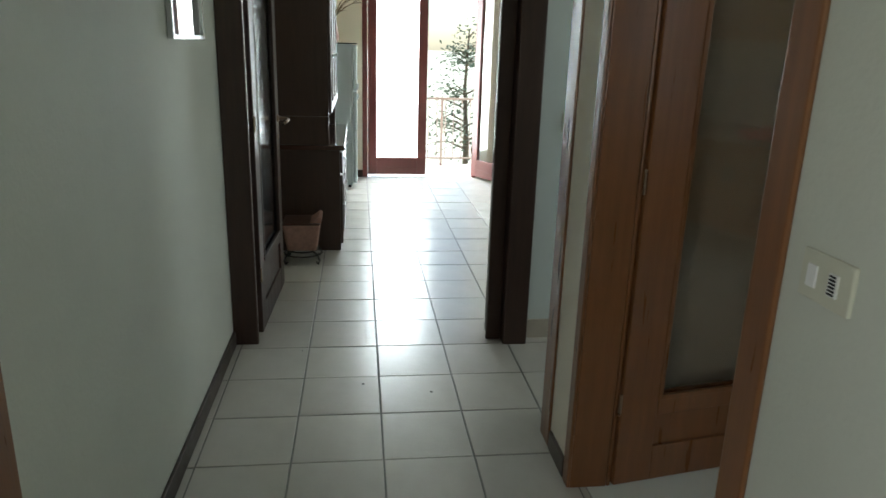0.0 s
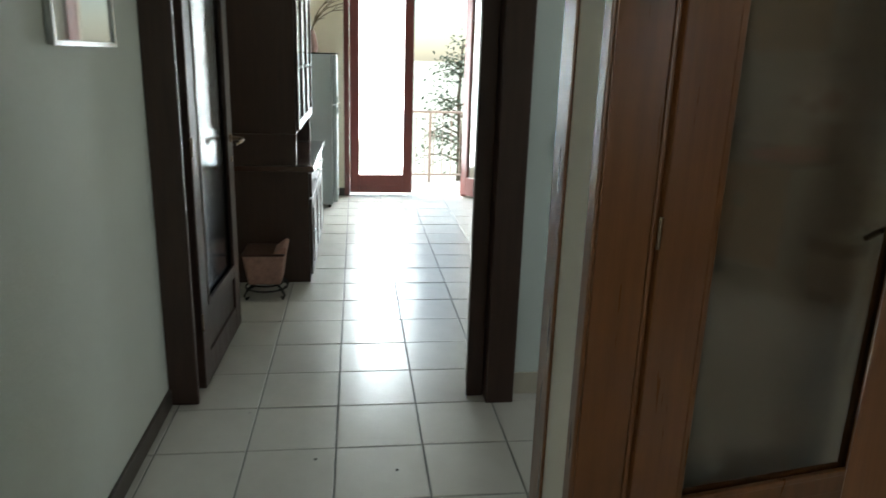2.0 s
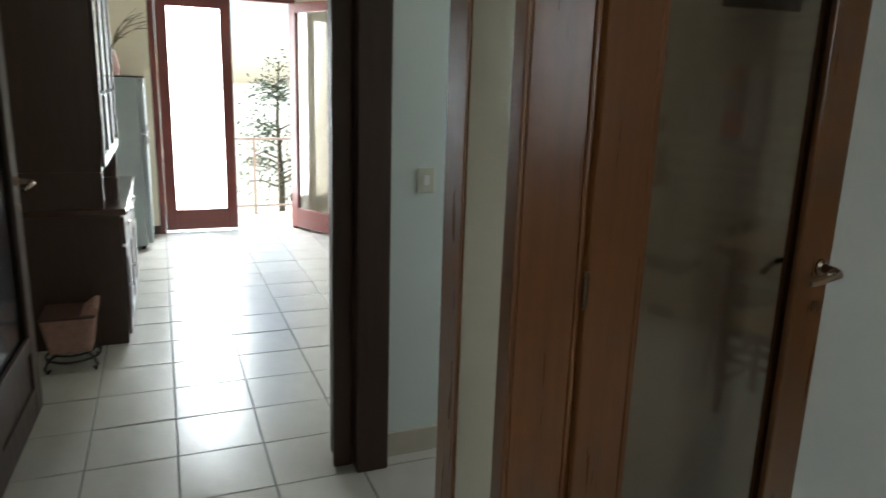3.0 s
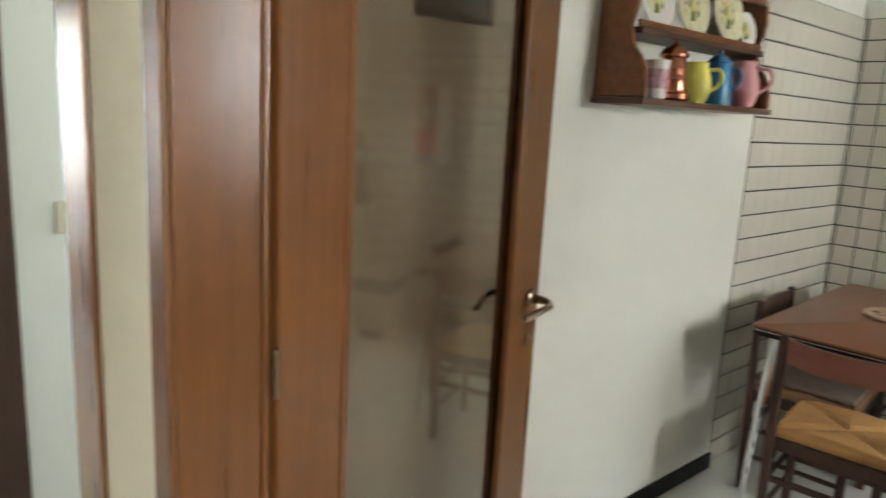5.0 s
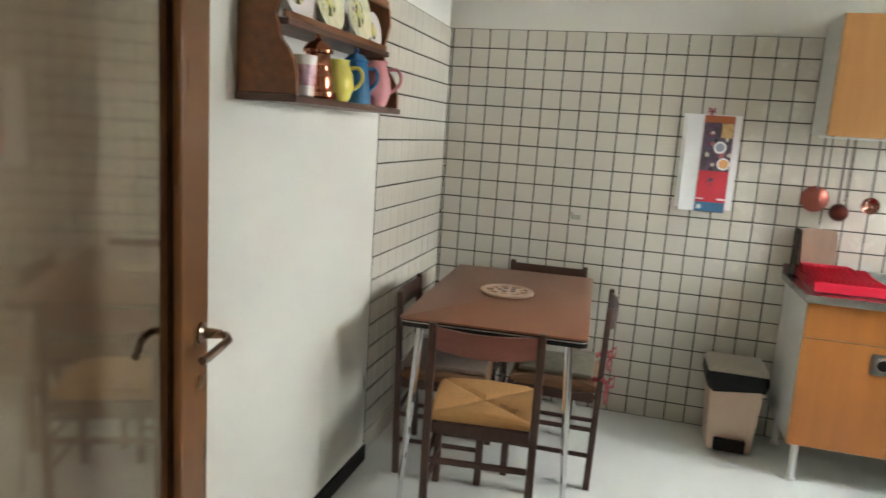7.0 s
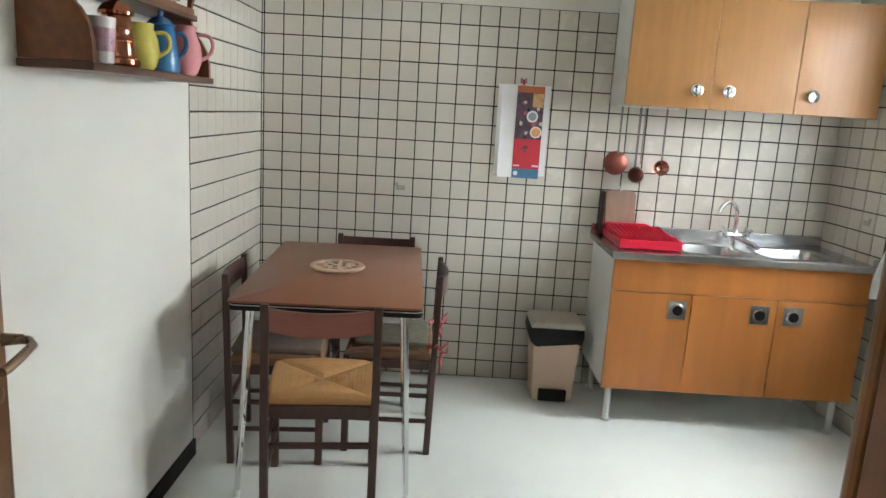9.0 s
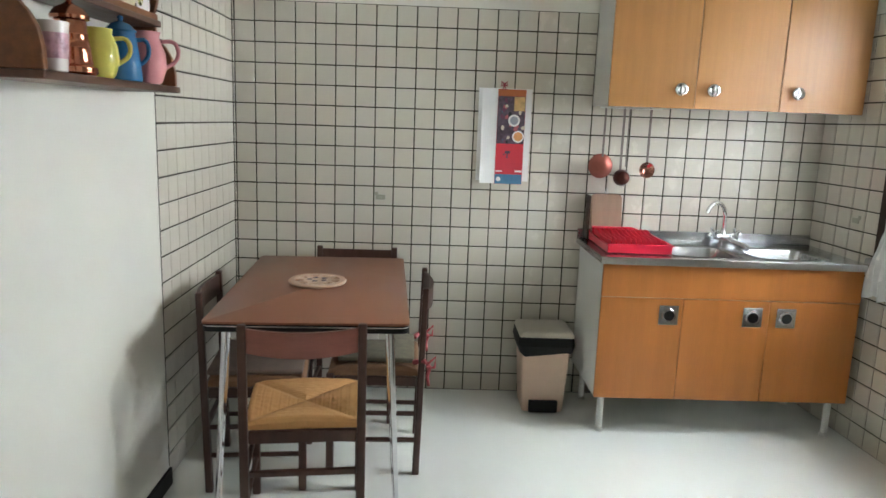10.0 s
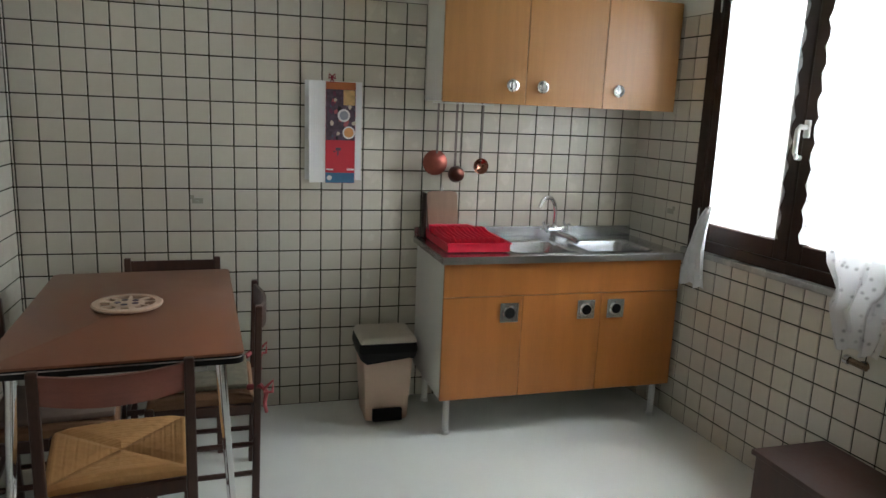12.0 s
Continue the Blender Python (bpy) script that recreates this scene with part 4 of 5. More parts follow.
def calendar():
    c = thing("calendar", (0, 0, 0), "wall calendar with a red and blue picture page", "calendar")
    x = BACK - 0.004
    part("back_sheet", boxes(((x - 0.0015, -0.925, 1.145), (x, -0.655, 1.610))), M_PAPER, c, "white backing sheet")
    bm = bmesh.new()
    cols = []
    for i in range(9):
        u = i / 8
        cols.append((bm.verts.new((x - 0.006 - 0.016 * (1 - u) ** 2, -0.675 - 0.085 * u, 1.132)), bm.verts.new((x - 0.005 - 0.010 * (1 - u) ** 2, -0.672 - 0.085 * u, 1.608))))
    for p, q in zip(cols, cols[1:]):
        bm.faces.new((p[0], q[0], q[1], p[1]))
    part("folded_page", bm, M_PAPER, c, "white curled page")
    xf = x - 0.008
    page = part("picture_page", boxes(((xf - 0.001, -0.893, 1.130), (xf, -0.752, 1.606))), M_PRED, c, "printed red page")
    part("blue_band", boxes(((xf - 0.002, -0.892, 1.131), (xf - 0.0011, -0.753, 1.180))), M_PBLUE, page)
    part("dark_picture", boxes(((xf - 0.002, -0.892, 1.335), (xf - 0.0011, -0.753, 1.572))), M_PDARK, page, "dark still life picture")
    shades = [mat("printed " + n, c, 0.5) for n, c in (("cream", (0.62, 0.55, 0.45)), ("plum", (0.16, 0.05, 0.10)), ("slate", (0.10, 0.12, 0.18)), ("rose", (0.45, 0.12, 0.14)), ("ink", (0.02, 0.02, 0.025)))]
    rnd = random.Random(21)
    for k in range(26):
        py, pz = rnd.uniform(-0.886, -0.772), rnd.uniform(1.340, 1.560)
        r = rnd.uniform(0.006, 0.015)
        part("print_patch", prism([(py + r * rnd.uniform(0.5, 1.1) * math.cos(a), pz + r * rnd.uniform(0.5, 1.3) * math.sin(a)) for a in (0, 1.05, 2.1, 3.14, 4.2, 5.25)], "x", xf - 0.0022 - 0.00002 * k, xf - 0.0020), shades[k % 5], page)
    part("tan_picture", boxes(((xf - 0.0032, -0.890, 1.50), (xf - 0.0028, -0.835, 1.570))), M_PTAN, page, "tan food picture")
    part("top_band", boxes(((xf - 0.002, -0.892, 1.5725), (xf - 0.0011, -0.753, 1.605))), mat("printed orange", (0.5, 0.14, 0.05), 0.5), page)
    part("white_plate", lathe([(0.030, -0.0037), (0.030, -0.0029)], 24, (xf, -0.838, 1.452), axis="x"), M_PAPER, page, "printed white plate")
    part("blue_bowl", lathe([(0.021, -0.0045), (0.021, -0.0038)], 20, (xf, -0.838, 1.452), axis="x"), mat("printed grey bowl", (0.30, 0.33, 0.40), 0.5), page)
    part("orange_disc", lathe([(0.030, -0.0037), (0.030, -0.0029)], 24, (xf, -0.862, 1.372), axis="x"), M_PAPER, page)
    part("orange_food", lathe([(0.023, -0.0045), (0.023, -0.0038)], 20, (xf, -0.862, 1.372), axis="x"), mat("printed peach", (0.75, 0.38, 0.15), 0.5), page)
    part("red_figure", boxes(((xf - 0.002, -0.826, 1.285), (xf - 0.0011, -0.800, 1.300)), ((xf - 0.002, -0.815, 1.262), (xf - 0.0011, -0.808, 1.2845)), ((xf - 0.002, -0.80, 1.278), (xf - 0.0011, -0.790, 1.284))), M_PDARK, page, "small dark print")
    part("text_bar", boxes(((xf - 0.002, -0.79, 1.192), (xf - 0.0011, -0.757, 1.199))), M_PAPER, page)
    part("text_bar", boxes(((xf - 0.002, -0.89, 1.192), (xf - 0.0011, -0.855, 1.201))), M_PAPER, page)
    part("seal", lathe([(0.012, -0.0028), (0.012, -0.0021)], 18, (xf, -0.772, 1.155), axis="x"), M_PAPER, page, "round white seal")
    bow = bmesh.new()
    for s in (-1, 1):
        tube([(xf - 0.006, -0.780, 1.628), (xf - 0.008, -0.780 + s * 0.014, 1.642), (xf - 0.006, -0.780 + s * 0.015, 1.622), (xf - 0.006, -0.780, 1.626)], 0.005, 6, bow)
        tube([(xf - 0.006, -0.780, 1.624), (xf - 0.008, -0.780 + s * 0.009, 1.600)], 0.004, 6, bow, r2=0.002)
    part("bow", bow, mat("dark red ribbon", (0.28, 0.03, 0.05), 0.6), c, "small red bow")


def socket_box(at, axis):
    s = thing("wall_hook", at, "small grey green hook fixed on the tiles", "hook", "small hooks on the tiles")
    bm = boxes(((-0.004, -0.030, -0.016), (0, 0.020, 0.010)), ((-0.006, 0.008, 0.004), (0, 0.028, 0.024)), ((-0.012, -0.010, -0.010), (-0.004, 0.006, -0.002)), r=0.002)
    part("plate", bm, M_IVORY, s)
    if axis == "y":
        s.rotation_euler = (0, 0, radians(90))
    return s


def picture(name, label, x0, x1, z0, z1, y, frame_mat, inner_mat, border=0.02, t=0.018):
    p = thing(name, (0, 0, 0), label, "picture")
    part("frame", boxes(((x0, y - t, z0), (x0 + border, y, z1)), ((x1 - border, y - t, z0), (x1, y, z1)), ((x0 + border, y - t, z0), (x1 - border, y, z0 + border)), ((x0 + border, y - t, z1 - border), (x1 - border, y, z1)), r=0.002), frame_mat, p)
    part("print", boxes(((x0 + border, y - t * 0.5, z0 + border), (x1 - border, y - t * 0.3, z1 - border))), inner_mat, p)
    return p


pedal_bin()
calendar()
socket_box((BACK - 0.004, -0.165, 1.043), "x")
hook_outer = socket_box((3.212, RIGHT + 0.004, 1.045), "y")
picture("small_picture", "dark framed picture on the white wall behind the door", 0.795, 1.03, 1.657, 1.93, LEFT - 0.002, M_DARK, M_PDARK)


M_MOTIF = motif_mat()


def wall_shelf():
    x0, x1, yf, yb = 1.475, 2.245, 0.385, LEFT - 0.003
    s = thing("wall_shelf", (0, 0, 0), "carved walnut wall shelf with two boards", "shelf")
    part("bottom_board", boxes(((x0 - 0.006, yf, 1.495), (x1 + 0.015, yb, 1.514)), r=0.003), M_SHELFDARK, s, "dark walnut bottom board")
    prof = [(yb, 1.515), (yf + 0.004, 1.515), (yf + 0.006, 1.560), (yf + 0.014, 1.600), (yf + 0.032, 1.632), (yf + 0.056, 1.655), (yf + 0.062, 1.690), (yf + 0.072, 1.715), (yf + 0.055, 1.760), (yf + 0.045, 1.800), (yf + 0.050, 1.850), (yf + 0.070, 1.900), (yf + 0.10, 1.935), (yf + 0.12, 1.98), (yb, 2.02)]
    for a in (x0, x1 - 0.018):
        part("side_board", prism(prof, "x", a, a + 0.018, r=0.002), M_SHELF, s, "scalloped side board")
    part("middle_board", boxes(((x0 + 0.019, yf + 0.040, 1.690), (x1 - 0.019, yb, 1.708)), r=0.003), M_SHELFDARK, s)
    part("plate_rail", boxes(((x0 + 0.019, yf + 0.050, 1.709), (x1 - 0.019, yf + 0.058, 1.728)), ((x0 + 0.019, yf + 0.050, 1.855), (x1 - 0.019, yf + 0.066, 1.878)), r=0.002), M_SHELF, s)
    part("top_board", boxes(((x0 + 0.019, yf + 0.10, 1.920), (x1 - 0.019, yb, 1.938)), r=0.003), M_SHELF, s)
    for k, x in enumerate((1.60, 1.80, 2.02, 2.155)):
        pl = thing("painted_plate", (0, 0, 0), "painted china plate leaning on the shelf", "plate", "plates on the wall shelf")
        r = (0.088, 0.092, 0.095, 0.06)[k]
        part("dish", lathe([(r * 0.55, 0.0), (r * 0.62, 0.004), (r, 0.014), (r, 0.017), (r * 0.60, 0.008)], 32), (M_MUG, M_CHINA, M_CHINA, M_MUG)[k], pl, smooth=True)
        part("painted_motif", lathe([(r * 0.50, 0.0085), (r * 0.50, 0.0095)], 24), M_MOTIF, pl, "painted flower motif")
        pl.matrix_world = pose(x, yf + 0.088, 1.710 + r, 80, 0, 0)


def jug(name, label, at, prof, material, handle=None, lid=None, spout=None, turn=0, cat="jug"):
    j = thing(name, at, label, cat)
    part("body", lathe(prof, 28), material, j, smooth=True)
    if handle:
        r, z0, z1, w = handle
        pts = [(r * 0.9, 0, z1), (r + w * 0.7, 0, z1 + 0.004), (r + w, 0, z1 - (z1 - z0) * 0.3), (r + w * 0.8, 0, z0 + (z1 - z0) * 0.3), (r * 0.95, 0, z0)]
        for _ in range(2):
            cut = [pts[0]]
            for a, b in zip(pts, pts[1:]):
                cut += [tuple(Vector(a).lerp(Vector(b), 0.25)), tuple(Vector(a).lerp(Vector(b), 0.75))]
            pts = cut + [pts[-1]]
        part("handle", tube(pts, 0.006, 8), material, j, smooth=True)
    if lid:
        part("lid", lathe(lid, 28), material, j, smooth=True)
    if spout:
        r, z = spout
        part("spout", tube([(-r * 0.8, 0, z - 0.03), (-r - 0.012, 0, z), (-r - 0.022, 0, z + 0.014)], 0.010, 8, r2=0.005), material, j, smooth=True)
    j.rotation_euler = (0, 0, radians(turn))
    return j


wall_shelf()
SZ = 1.5145
mug = jug("mug", "white mug with faded flowers on the shelf", (1.600, 0.435, SZ), [(0.025, 0), (0.030, 0.004), (0.033, 0.06), (0.037, 0.110), (0.034, 0.109)], M_MUG, (0.042, 0.025, 0.085, 0.022), turn=60, cat="mug")
part("flower_band", lathe([(0.0318, 0.030), (0.0355, 0.085)], 28), M_FLOWER, mug, "faded flower print")
jug("coffee_pot", "copper coffee pot with a domed lid", (1.685, 0.435, SZ), [(0.050, 0), (0.056, 0.006), (0.055, 0.018), (0.047, 0.024), (0.042, 0.060), (0.0435, 0.063), (0.041, 0.067), (0.037, 0.090), (0.0385, 0.093), (0.0365, 0.097), (0.035, 0.12), (0.034, 0.125)], M_POT, (0.040, 0.03, 0.11, 0.03), [(0.042, 0.126), (0.043, 0.134), (0.032, 0.150), (0.012, 0.160), (0.006, 0.166), (0.010, 0.174), (0.006, 0.180)], turn=120, cat="coffee pot")
jug("yellow_jug", "yellow enamel jug with a handle", (1.815, 0.435, SZ), [(0.034, 0), (0.042, 0.01), (0.052, 0.045), (0.048, 0.08), (0.036, 0.110), (0.038, 0.122), (0.033, 0.121)], M_YEL, (0.044, 0.035, 0.10, 0.035), turn=-60)
jug("blue_pot", "blue enamel coffee pot with a conical lid", (1.945, 0.430, SZ), [(0.050, 0), (0.052, 0.006), (0.046, 0.07), (0.037, 0.125), (0.036, 0.128)], M_BLUE, (0.040, 0.04, 0.11, 0.03), [(0.040, 0.128), (0.041, 0.133), (0.024, 0.150), (0.006, 0.157), (0.008, 0.168), (0.004, 0.172)], (0.040, 0.12), turn=-70, cat="coffee pot")
jug("pink_pitcher", "pink enamel pitcher with a looped handle", (2.115, 0.430, SZ), [(0.034, 0), (0.042, 0.008), (0.056, 0.05), (0.052, 0.09), (0.036, 0.135), (0.040, 0.150), (0.034, 0.149)], M_PINK, (0.046, 0.045, 0.125, 0.045), turn=-62)

# ---- window side of the kitchen ----


def lace_curtain(label, x_in, x_out, tail, cloth):
    """A sheer cloth on the sash, and its gathered tail that hangs over the sill."""
    c = thing("lace_curtain", (0, 0, 0), label, "curtain", "lace curtains")
    bm = bmesh.new()
    nx, nz = 40, 30
    rows = []
    for j in range(nz + 1):
        v = j / nz
        z = 2.02 - v * (2.02 - 1.03)
        row = []
        for i in range(nx + 1):
            u = i / nx
            edge = 0.010 * math.sin(v * 60) * (1 if i in (0,) else 0)
            x = x_in + (x_out - x_in) * u + edge
            row.append(bm.verts.new((x, RIGHT + 0.016 + 0.005 * math.sin(u * 40 + v * 2), z)))
        rows.append(row)
    for a, b in zip(rows, rows[1:]):
        for i in range(nx):
            bm.faces.new((a[i], a[i + 1], b[i + 1], b[i]))
    part("sheer", bm, M_LACE, c, "sheer lace cloth", smooth=True)
    bm = bmesh.new()
    rows = []
    for x, y, z, w in tail:
        rows.append([bm.verts.new((x + w * (k / 16 - 0.5), y + 0.018 * math.sin(k * 1.4 + z * 9) * min(1, w * 8) + 0.01, z + 0.012 * math.sin(k * 0.8))) for k in range(17)])
    for a, b in zip(rows, rows[1:]):
        for i in range(16):
            bm.faces.new((a[i], a[i + 1], b[i + 1], b[i]))
    part("tail", bm, cloth, c, "gathered curtain tail", smooth=True)
    part("curtain_rod", tube([(x_in, RIGHT + 0.014, 2.025), (x_out, RIGHT + 0.014, 2.025)], 0.005, 8), M_BRASS, c)


lace_curtain("white lace curtain knotted at its foot by the sink", 2.505, 2.93, [(2.905, RIGHT + 0.025, 1.10, 0.03), (2.91, RIGHT + 0.035, 1.07, 0.05), (2.925, RIGHT + 0.045, 1.0, 0.08), (2.935, RIGHT + 0.055, 0.90, 0.12), (2.938, RIGHT + 0.055, 0.82, 0.15), (2.935, RIGHT + 0.050, 0.73, 0.18)], mat("white curtain cotton", (0.80, 0.83, 0.84), 0.9, vary=0.08, scale=20))
lace_curtain("white lace curtain spread over the open side of the window", 2.395, 1.95, [(2.05, RIGHT + 0.025, 1.045, 0.40), (2.04, RIGHT + 0.045, 0.99, 0.38), (2.03, RIGHT + 0.06, 0.945, 0.32), (2.045, RIGHT + 0.06, 0.905, 0.25), (2.06, RIGHT + 0.06, 0.84, 0.27), (2.05, RIGHT + 0.055, 0.76, 0.22), (2.05, RIGHT + 0.05, 0.70, 0.17)], M_LACE)

tap = thing("gas_tap", (2.045, RIGHT, 0.650), "old brass gas tap on the tiled wall", "tap")
part("pipe", tube([(0, 0, 0), (0, 0.035, 0)], 0.012, 10), M_BRASS, tap, smooth=True)
part("valve", tube([(-0.030, 0.035, 0), (0.040, 0.035, 0.004)], 0.013, 10), M_BRASS, tap, smooth=True)
part("nut", lathe([(0.014, 0.0), (0.014, 0.016), (0.010, 0.018)], 6, (0, 0.012, 0), axis="y"), M_IRON, tap)
part("knob", tube([(0.040, 0.035, 0.004), (0.060, 0.035, 0.006)], 0.019, 10), M_CHROME, tap, smooth=True)

chest = thing("wooden_chest", (0, 0, 0), "low dark brown wooden chest against the window wall", "chest")
part("lid", boxes(((1.42, -2.412, 0.340), (2.062, -2.088, 0.360)), r=0.003), M_CHAIR, chest, "plain wooden lid")
part("body", boxes(((1.43, -2.410, 0.0), (2.050, -2.100, 0.339)), r=0.003), M_CHAIR, chest)

# ---- hall ----
PY0, PY1 = 0.584, 1.057
pic = thing("framed_picture", (0, 0, 0), "picture in a thin dark frame behind glass on the hall wall", "picture")
PX = HALL_L + 0.002
part("frame", boxes(((PX, PY0, 1.428), (PX + 0.02, PY0 + 0.015, 1.95)), ((PX, PY1 - 0.015, 1.428), (PX + 0.02, PY1, 1.95)), ((PX, PY0 + 0.015, 1.428), (PX + 0.02, PY1 - 0.015, 1.443)), ((PX, PY0 + 0.015, 1.935), (PX + 0.02, PY1 - 0.015, 1.95)), r=0.002), M_STEEL, pic, "slim silver frame")
part("print", boxes(((PX + 0.001, PY0 + 0.015, 1.443), (PX + 0.008, PY1 - 0.015, 1.935))), M_PAPER, pic)
part("glazing", boxes(((PX + 0.010, PY0 + 0.015, 1.443), (PX + 0.012, PY1 - 0.015, 1.935))), G_CLEAR, pic, "glossy glazing")

ldf = part("side_door_frame", boxes(((HALL_L, -1.64, 0), (HALL_L + 0.018, -1.555, 2.16)), ((HALL_L, -0.785, 0), (HALL_L + 0.018, -0.700, 2.16)), ((HALL_L, -1.555, 2.07), (HALL_L + 0.018, -0.785, 2.16)), r=0.005), M_DOOR, None, "brown wooden side door frame", kind="structure")
part("door_leaf", boxes(((HALL_L, -1.553, 0.008), (HALL_L + 0.012, -0.787, 2.068)), r=0.003), M_DOOR, ldf, "closed brown wooden side door")


def switch_plate(at, w, h, label, axis, modules):
    s = thing("light_switch", at, label, "light switch")
    t = 0.009
    part("plate", boxes(((-t, -w / 2, -h / 2), (0, w / 2, h / 2)), r=0.003), M_PLATE, s)
    for y, dark in modules:
        part("rocker", boxes(((-t - 0.004, y - 0.011, -0.018), (-t, y + 0.011, 0.018)), r=0.0015), M_PAPER if not dark else M_WHLAM, s, "white rocker")
        if dark:
            part("grille", boxes(*[((-t - 0.0052, y - 0.007, -0.015 + k * 0.0055), (-t - 0.0041, y + 0.007, -0.012 + k * 0.0055)) for k in range(6)]), M_BLACK, s, "dark slots")
    if axis == "y":
        s.rotation_euler = (0, 0, radians(90))
    return s


switch_plate((HALL_R, -0.919, 1.104), 0.118, 0.078, "ivory switch plate with a rocker and a slotted buzzer", "x", ((0.028, False), (-0.022, True)))
switch_plate((0.285, END_Y, 1.099), 0.068, 0.092, "small grey ivory wall switch in the passage", "y", ((0.0, False),))

for z, h in ((1.14, 0.09), (0.99, 0.05)):
    part("strike_plate", boxes(((0.1255, END_Y - 0.060, z), (0.1285, END_Y - 0.030, z + h)), r=0.001), M_BRASS, lf, "dark metal strike plate")
# Invented frame for the hall fill's gap, always out of view.
wr = part("window_hall_rear_frame", boxes(((HALL_L - 0.12, -3.0, 0.9), (HALL_L - 0.06, -2.94, 2.1)), ((HALL_L - 0.12, -2.16, 0.9), (HALL_L - 0.06, -2.1, 2.1)), ((HALL_L - 0.12, -2.94, 0.9), (HALL_L - 0.06, -2.16, 0.96)), ((HALL_L - 0.12, -2.94, 2.04), (HALL_L - 0.06, -2.16, 2.1)), r=0.004), M_WINWOOD, None, "unseen wooden frame added round the hall fill lamp", kind="structure")

# ---- living room ----


def hutch():
    h = thing("hutch", (0, 0, 0), "tall dark wooden hutch with glazed upper doors", "cabinet")
    y0, y1, xb = 3.00, 4.33, LIV_L + 0.004
    part("base", boxes(((xb, y0, 0.0), (-0.837, y1, 0.72)), r=0.004), M_DARK, h)
    part("worktop", boxes(((xb, y0 - 0.01, 0.721), (-0.802, y1 + 0.01, 0.755)), r=0.006), M_DARKTOP, h, "polished dark counter edge")
    part("upper_body", boxes(((xb, y0, 0.95), (-0.907, y1, 2.16)), ((xb, y0, 0.756), (-0.907, y0 + 0.03, 0.949)), ((xb, y1 - 0.03, 0.756), (-0.907, y1, 0.949)), r=0.003), M_DARK, h)
    part("cornice", boxes(((xb, y0 - 0.03, 2.161), (-0.877, y1 + 0.03, 2.21)), r=0.01), M_DARK, h)
    for k in range(3):
        a = y0 + 0.01 + k * 0.437
        dr = part("drawer", boxes(((-0.836, a, 0.56), (-0.819, a + 0.425, 0.705)), r=0.004), M_DARK, h)
        part("knob", lathe([(0.016, 0.02), (0.018, 0.014), (0.008, 0.006), (0.008, 0.0)], 12, (-0.819, a + 0.2125, 0.632), axis="x"), M_CHROME, dr, smooth=True)
        d = part("door", boxes(((-0.836, a, 0.05), (-0.819, a + 0.425, 0.545)), r=0.004), M_DARK, h)
        part("door_panel", boxes(((-0.8189, a + 0.07, 0.12), (-0.812, a + 0.355, 0.475)), r=0.003), M_DARK, d)
        part("knob", lathe([(0.012, 0.02), (0.014, 0.014), (0.006, 0.006), (0.006, 0.0)], 12, (-0.819, a + 0.04, 0.33), axis="x"), M_CHROME, d, smooth=True)
        u = part("glass_door", boxes(((-0.906, a, 0.97), (-0.887, a + 0.05, 2.13)), ((-0.906, a + 0.375, 0.97), (-0.887, a + 0.425, 2.13)), ((-0.906, a + 0.05, 0.97), (-0.887, a + 0.375, 1.03)), ((-0.906, a + 0.05, 2.07), (-0.887, a + 0.375, 2.13)), r=0.004), M_DARK, h)
        part("pane", boxes(((-0.901, a + 0.05, 1.03), (-0.895, a + 0.375, 2.07))), G_CLEAR, u)
        part("knob", lathe([(0.010, 0.02), (0.012, 0.014), (0.005, 0.006), (0.005, 0.0)], 12, (-0.887, a + 0.04, 1.35), axis="x"), M_CHROME, u, smooth=True)


